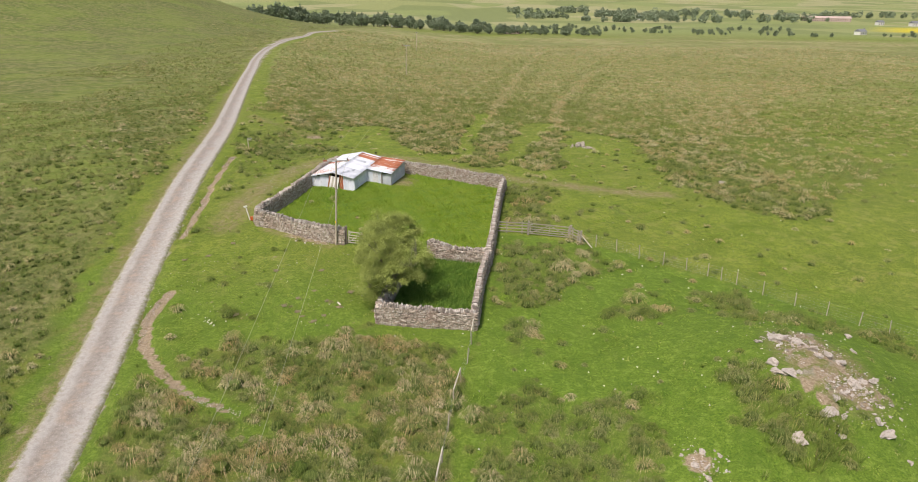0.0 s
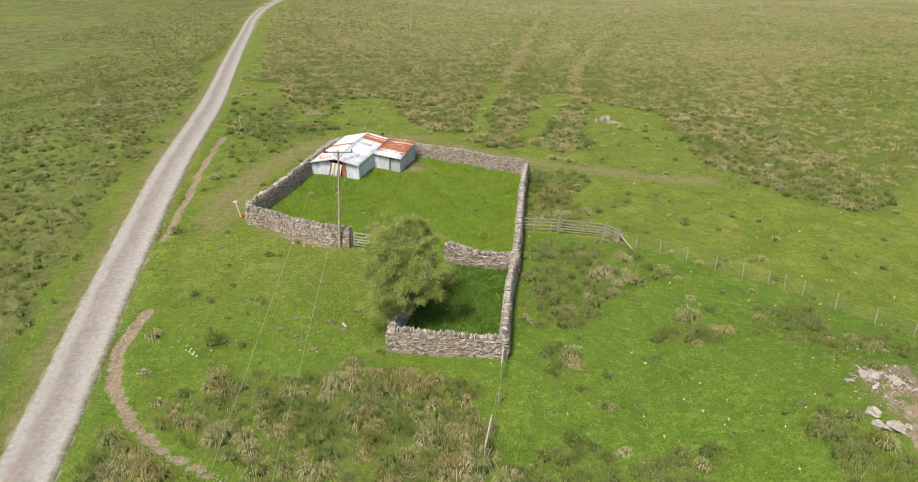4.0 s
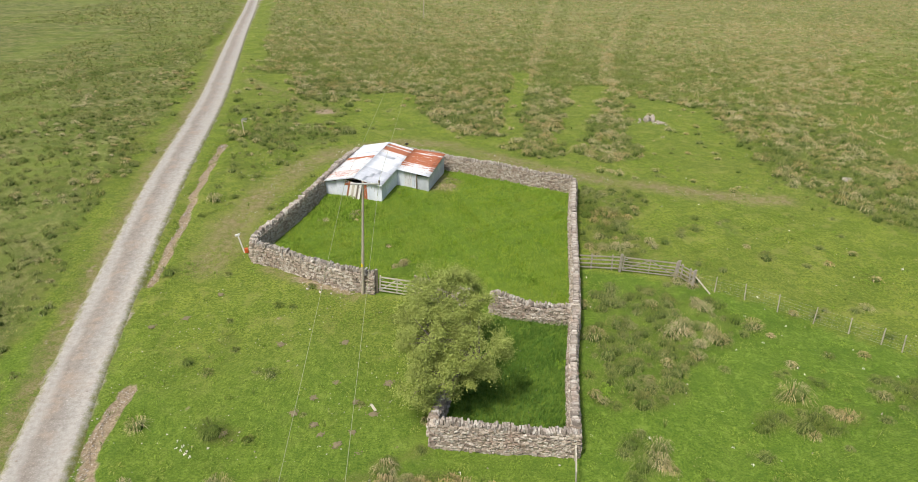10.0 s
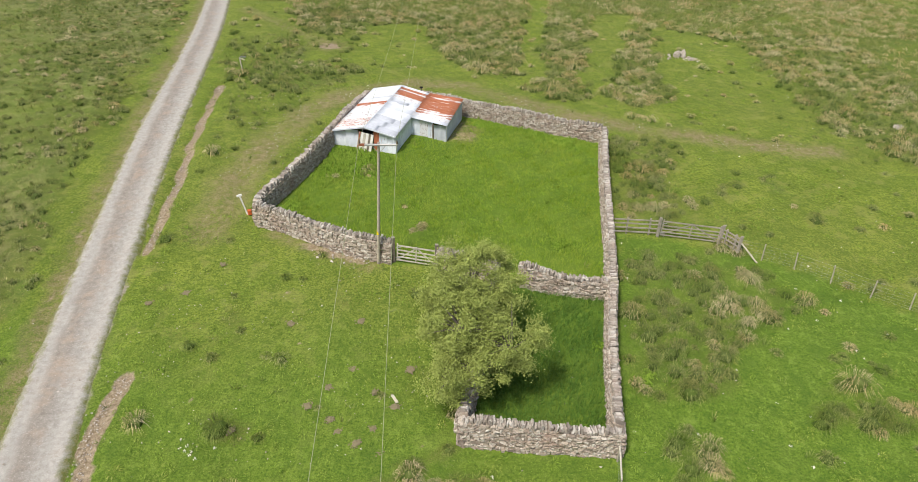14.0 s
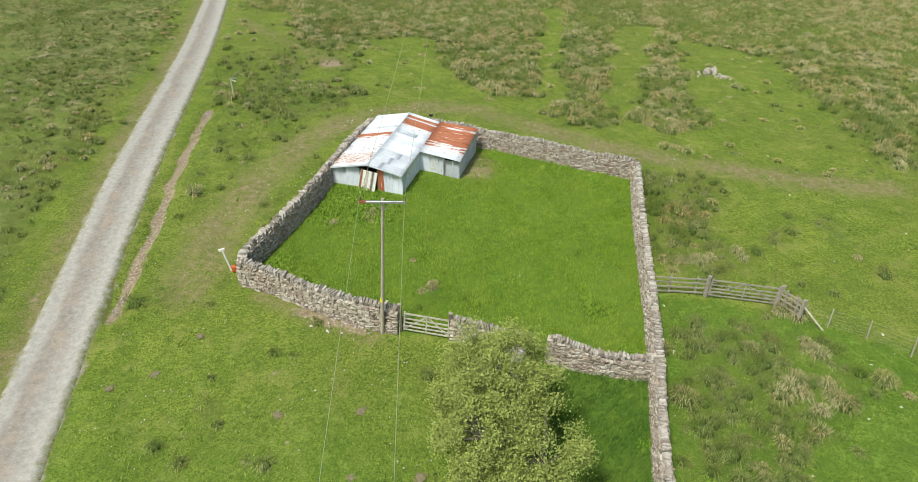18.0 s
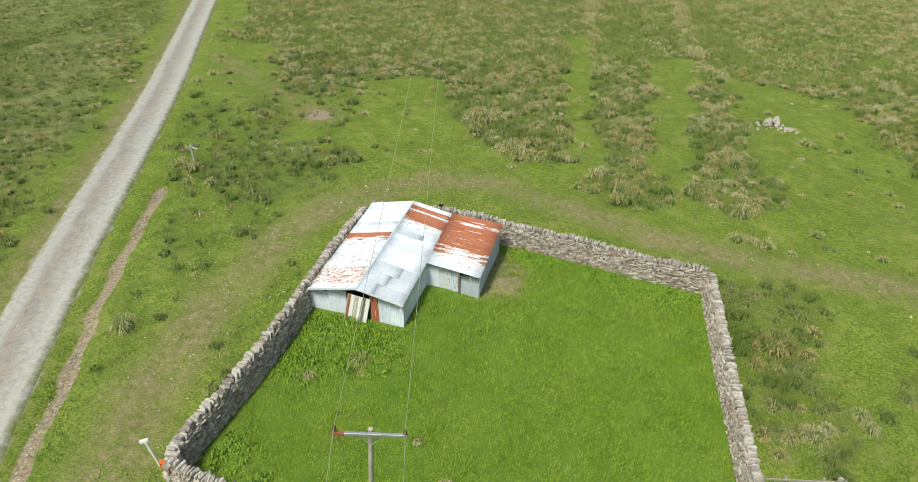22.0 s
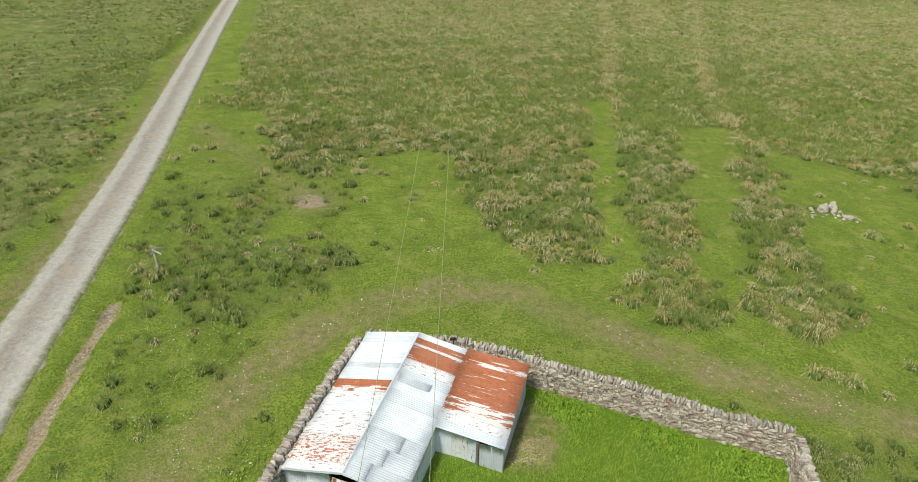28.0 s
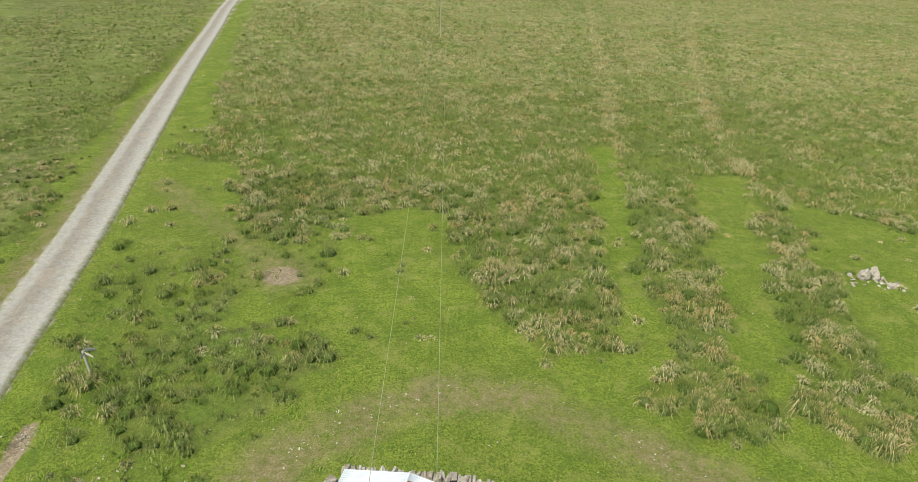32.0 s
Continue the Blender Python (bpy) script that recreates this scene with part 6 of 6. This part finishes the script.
        keep = clear_of_walls(a, b, 0.6) & ~inside(a, b, FOLD)
        x.append(a[keep]); y.append(b[keep]); s.append(nr.uniform(lo, hi, keep.sum()))
    for line, n, w in ((RUT_NORTH, 620, 0.3), (RUT_SOUTH, 620, 0.36), (TRACK, 460, 1.2)):
        p = smooth_line(line, 0.1)
        q = p[nr.integers(0, len(p), n)] + nr.normal(0, w * 0.5, (n, 2))
        x.append(q[:, 0]); y.append(q[:, 1]); s.append(nr.uniform(0.035, 0.11, n))
    x, y, s = np.concatenate(x), np.concatenate(y), np.concatenate(s)
    vv, ff, o = [], [], 0
    chips = []
    for k in range(10):
        c = np.array([(0.5, 0, 0), (-0.5, 0, 0), (0, 0.5, 0), (0, -0.5, 0), (0, 0, 0.5), (0, 0, -0.5)]) + nr.uniform(-0.17, 0.17, (6, 3))
        chips.append((c * 1.1, np.array([(0, 2, 4), (2, 1, 4), (1, 3, 4), (3, 0, 4), (2, 0, 5), (1, 2, 5), (3, 1, 5), (0, 3, 5)])))
    for k in range(len(x)):
        co, tri = chips[k % 10]
        m = np.array(Euler((nr.uniform(-0.4, 0.4), nr.uniform(-0.4, 0.4), nr.uniform(0, 6.3))).to_matrix())
        sink = 0.28 * fade(near_line(x[k:k + 1], y[k:k + 1], RUT_NORTH), 0.1, 0.8)[0] + 0.15 * fade(near_line(x[k:k + 1], y[k:k + 1], RUT_SOUTH), 0.1, 1.0)[0]
        vv.append((co * np.array([s[k], s[k] * 0.8, s[k] * 0.55])) @ m.T + np.array([x[k], y[k], gz(x[k], y[k]) + 0.1 * s[k] - sink]))
        ff.append(tri + o)
        o += len(co)
    tagged(new("loose_stones", mesh_from("loose_stones", np.concatenate(vv), np.concatenate(ff), LIME)), "small pale limestone fragments lying in grass and earth", "stones", kind="stuff")


MOLEHILLS = [(-0.32, -8.28), (-0.91, -11.31), (1.04, -11.65), (1.89, -10.38), (0.42, -12.45), (-0.38, -4.98), (-3.97, -5.47), (-1.33, -9.44), (-0.51, -11.9), (2.5, -8.1), (-8.72, -1.16), (-10.0, -3.63), (-11.65, -4.6), (17.58, -8.09), (0.9, -9.6), (-2.1, -10.6), (1.5, -12.9), (-5.2, -12.2)]


def build_molehills():
    rng = random.Random(31)
    for k, (x, y) in enumerate(MOLEHILLS):
        hill = thing("molehill", (x, y, gz(x, y)), "low crumbled molehill of grey-brown earth in the grass", "molehill", "molehills on the pasture", rz=rng.uniform(0, 360))
        r = rng.uniform(0.14, 0.26)
        bm = bmesh.new()
        bmesh.ops.create_icosphere(bm, subdivisions=2, radius=1)
        for v in bm.verts:
            lump = 1 + 0.5 * noise.noise(v.co * 1.7 + Vector((k, 0, 0))) + 0.3 * noise.noise(v.co * 5 + Vector((0, k, 0)))
            v.co = Vector((v.co.x * r * lump, v.co.y * r * 0.8 * lump, max(v.co.z, -0.5) * 0.04 * lump + 0.012))
        part("mound", bm, SOIL, hill)
        bm = bmesh.new()
        for _ in range(22):
            a, d, q = rng.uniform(0, 6.3), r * rng.uniform(0.5, 1.6), rng.uniform(0.03, 0.08)
            box(bm, (q, q * 0.8, q * 0.6), (math.cos(a) * d, math.sin(a) * d * 0.8, 0.03), (rng.uniform(0, 40), rng.uniform(0, 40), rng.uniform(0, 90)))
        tagged(part("loose_soil", bm, SOIL, hill), kind="stuff")


def build_small():
    # white marker with an orange foot beside the wall corner
    x, y = -8.75, 3.75
    mk = thing("marker_post", (x, y, gz(x, y)), "leaning white marker post with a cross-head and orange base", "post")
    part("shaft", rod(bmesh.new(), (0.12, 0, -0.1), (-0.22, 0.05, 1.25), 0.05, 0.05, 8), WHITE, mk)
    part("head", new_box((0.34, 0.12, 0.14), (-0.24, 0.05, 1.28), (0, -14, 12), 0.02), WHITE, mk)
    part("base", new_box((0.24, 0.22, 0.34), (0.28, -0.05, 0.17), (0, 0, 20), 0.03), ORANGE, mk, "orange-red plastic base")
    # waymark post
    x, y = -15.4, 26.8
    wp = thing("waymark_post", (x, y, gz(x, y)), "weathered wooden waymark post with pale fingers near the track", "post")
    part("shaft", new_box((0.1, 0.1, 1.7), (0, 0, 0.6), (0, -4, 10), 0.01), GATE_WOOD, wp)
    for k, (rz, z, s) in enumerate(((30, 1.45, 1), (-20, 1.3, 1), (100, 1.38, -1))):
        part("finger", new_box((0.5, 0.03, 0.12), (0.24 * s * math.cos(radians(rz)), 0.24 * s * math.sin(radians(rz)), z), (0, 10, rz), 0.01), (METAL, GATE_WOOD, METAL)[k], wp)
    # plank on the grass
    x, y = 1.9, -10.0
    pl = thing("plank", (x, y, gz(x, y) + 0.06), "short pale plank lying on the grass", "plank", rz=120)
    part("board", new_box((0.55, 0.14, 0.05), bevel=0.01), GATE_WOOD, pl)
    part("split_end", new_box((0.08, 0.1, 0.045), (0.3, 0.01, 0)), FENCE_WOOD, pl)


# ---- distance ----
def far_tree(seed, tall, wide, mat_):
    rng = random.Random(seed)
    nr = np.random.default_rng(seed)
    tree = thing("tree", (0, 0, 0), "distant rounded broadleaf tree in the valley woodland", "tree", "trees of the valley")
    part("trunk", rod(bmesh.new(), (0, 0, -1), (0, 0, tall * 0.55), 0.4, 0.2, 6), BARK, tree)
    pts = []
    for _ in range(22):
        d = Vector((rng.gauss(0, 1), rng.gauss(0, 1), rng.gauss(0, 1))).normalized() * rng.uniform(0.5, 1)
        pts.append((d.x * wide, d.y * wide, tall * 0.58 + d.z * tall * 0.4))
    pts = np.array(pts)
    k = np.repeat(np.arange(len(pts)), 18)
    co = pts[k] + nr.normal(0, 1, (len(k), 3)) * 0.16 * wide
    a = nr.normal(0, 1, (len(k), 3))
    a /= np.linalg.norm(a, axis=1)[:, None]
    b = np.cross(a, nr.normal(0, 1, (len(k), 3)))
    b /= np.linalg.norm(b, axis=1)[:, None]
    s = nr.uniform(0.42, 0.8, len(k))[:, None] * tall / 10
    v = np.stack([co - a * s, co + b * s, co + a * s, co - b * s], 1).reshape(-1, 3)
    crown = new("crown", mesh_from("crown", v, np.arange(len(v)).reshape(-1, 4), mat_))
    crown.parent = tree
    return tree


def far_house(place, size, rz, wall_mat, roof_mat, label):
    x, y = place
    w, d, h = size
    house = thing("house", (x, y, gz(x, y)), label, "house", "houses of the far village", rz=rz)
    part("wall", new_box((w, d, h + 1), (0, 0, h / 2 - 0.5)), wall_mat, house)
    bm = bmesh.new()
    e = 0.4
    vs = [bm.verts.new(p) for p in ((-w / 2 - e, -d / 2 - e, h), (w / 2 + e, -d / 2 - e, h), (w / 2 + e, d / 2 + e, h), (-w / 2 - e, d / 2 + e, h), (-w / 2 - e, 0, h + d * 0.4), (w / 2 + e, 0, h + d * 0.4))]
    for q in ((0, 1, 5, 4), (2, 3, 4, 5), (1, 2, 5), (3, 0, 4), (3, 2, 1, 0)):
        bm.faces.new([vs[i] for i in q])
    part("roof", bm, roof_mat, house)
    n = max(2, int(w / 4))
    for k in range(n):
        for z in ((h * 0.3, h * 0.75) if h > 4 else (h * 0.5,)):
            part("window", new_box((1.0, 0.1, 1.2), (-w / 2 + w * (k + 0.5) / n, -d / 2 - 0.03, z)), DARK, house)
    part("chimney", new_box((0.8, 0.8, 1.6), (w / 2 - 0.6, 0, h + d * 0.4 + 0.2)), roof_mat, house)
    return house


def build_distance():
    rng = random.Random(9)
    makers = [far_tree(k, 10 + k % 3, 3.8 + 0.4 * (k % 3), HAZY_LEAF) for k in range(4)]
    first = set()

    def put(x, y, s):
        k = rng.randrange(4)
        m = pose(x, y, gz(x, y) - 0.3, 0, 0, rng.uniform(0, 360))
        if k in first:
            ob = copy_thing(makers[k], m)
        else:
            first.add(k)
            ob = makers[k]
            ob.matrix_world = m
        ob.scale = (s, s, s * rng.uniform(0.85, 1.15))
    # belt of trees beyond the moor
    for k in range(175):
        f = k / 174
        put(-190 + 330 * f + rng.uniform(-7, 7), 640 + rng.uniform(-26, 26) - 40 * f, rng.choice((0.8, 1.0, 1.1, 1.25, 1.4)) * (1.1 - 0.6 * f))
    for k in range(14):
        cx, cy = rng.uniform(100, 480), rng.uniform(600, 900)
        for _ in range(6):
            put(cx + rng.gauss(0, 14), cy + rng.gauss(0, 8), rng.uniform(0.22, 0.6))
    nr = np.random.default_rng(12)
    centre = np.stack([nr.uniform(120, 1250, 46), nr.uniform(1120, 1500, 46)], -1)
    tree_at = np.repeat(centre, 10, 0) + nr.normal(0, 1, (460, 2)) * np.array([30, 10])
    tall = nr.uniform(8, 17, 460)
    k = np.repeat(np.arange(460), 60)
    d = nr.normal(0, 1, (len(k), 3))
    d *= (nr.uniform(0.5, 1, len(k)) / np.linalg.norm(d, axis=1))[:, None]
    foot = land(tree_at[:, 0], tree_at[:, 1])
    co = np.stack([tree_at[k, 0] + d[:, 0] * tall[k] * 0.42, tree_at[k, 1] + d[:, 1] * tall[k] * 0.42, foot[k] + tall[k] * (0.5 + 0.48 * d[:, 2])], -1)
    a = nr.normal(0, 1, (len(k), 3))
    b = np.cross(a, nr.normal(0, 1, (len(k), 3)))
    a, b = (v / np.linalg.norm(v, axis=1)[:, None] * nr.uniform(1.1, 2.0, (len(k), 1)) for v in (a, b))
    v = np.stack([co - a, co + b, co + a, co - b], 1).reshape(-1, 3)
    tagged(new("far_woodland", mesh_from("far_woodland", v, np.arange(len(v)).reshape(-1, 4), HAZY_LEAF)), "dark green woods and hedges far across the valley", "woodland", kind="stuff")
    houses = [((-52, 640), (9, 7, 4.5), 20), ((700, 1290), (86, 9, 6), -8), ((445, 714), (12, 7, 3.5), 30), ((760, 1120), (14, 9, 5), 10), ((800, 1130), (12, 9, 5), -20), ((840, 1150), (16, 9, 5.5), 0), ((720, 1150), (12, 8, 5), 15), ((330, 1250), (20, 9, 5), 0), ((60, 620), (14, 7, 3.5), 5)]
    for k, (p, s, r) in enumerate(houses):
        far_house(p, s, r, WHITE if k not in (1, 8) else PINK, SLATE if k != 1 else PINK, "distant long terrace of pinkish cottages" if k == 1 else ("distant low stone barn by the trees" if k == 8 else "distant white farmhouse with a slate roof"))


# leaf colour greyed and lightened to carry the haze of distance
HAZY_LEAF = make_leaf("hazy_leaf", (0.13, 0.175, 0.105), (0.215, 0.27, 0.17))
SLATE = plain("slate", (0.2, 0.21, 0.23), 0.7)
PINK = plain("pinkish_harling", (0.5, 0.4, 0.36), 0.8)

build_gates()
build_fences()
build_tree()
build_rocks()
build_small()
build_molehills()
build_distance()
build_plants()
build_walls()
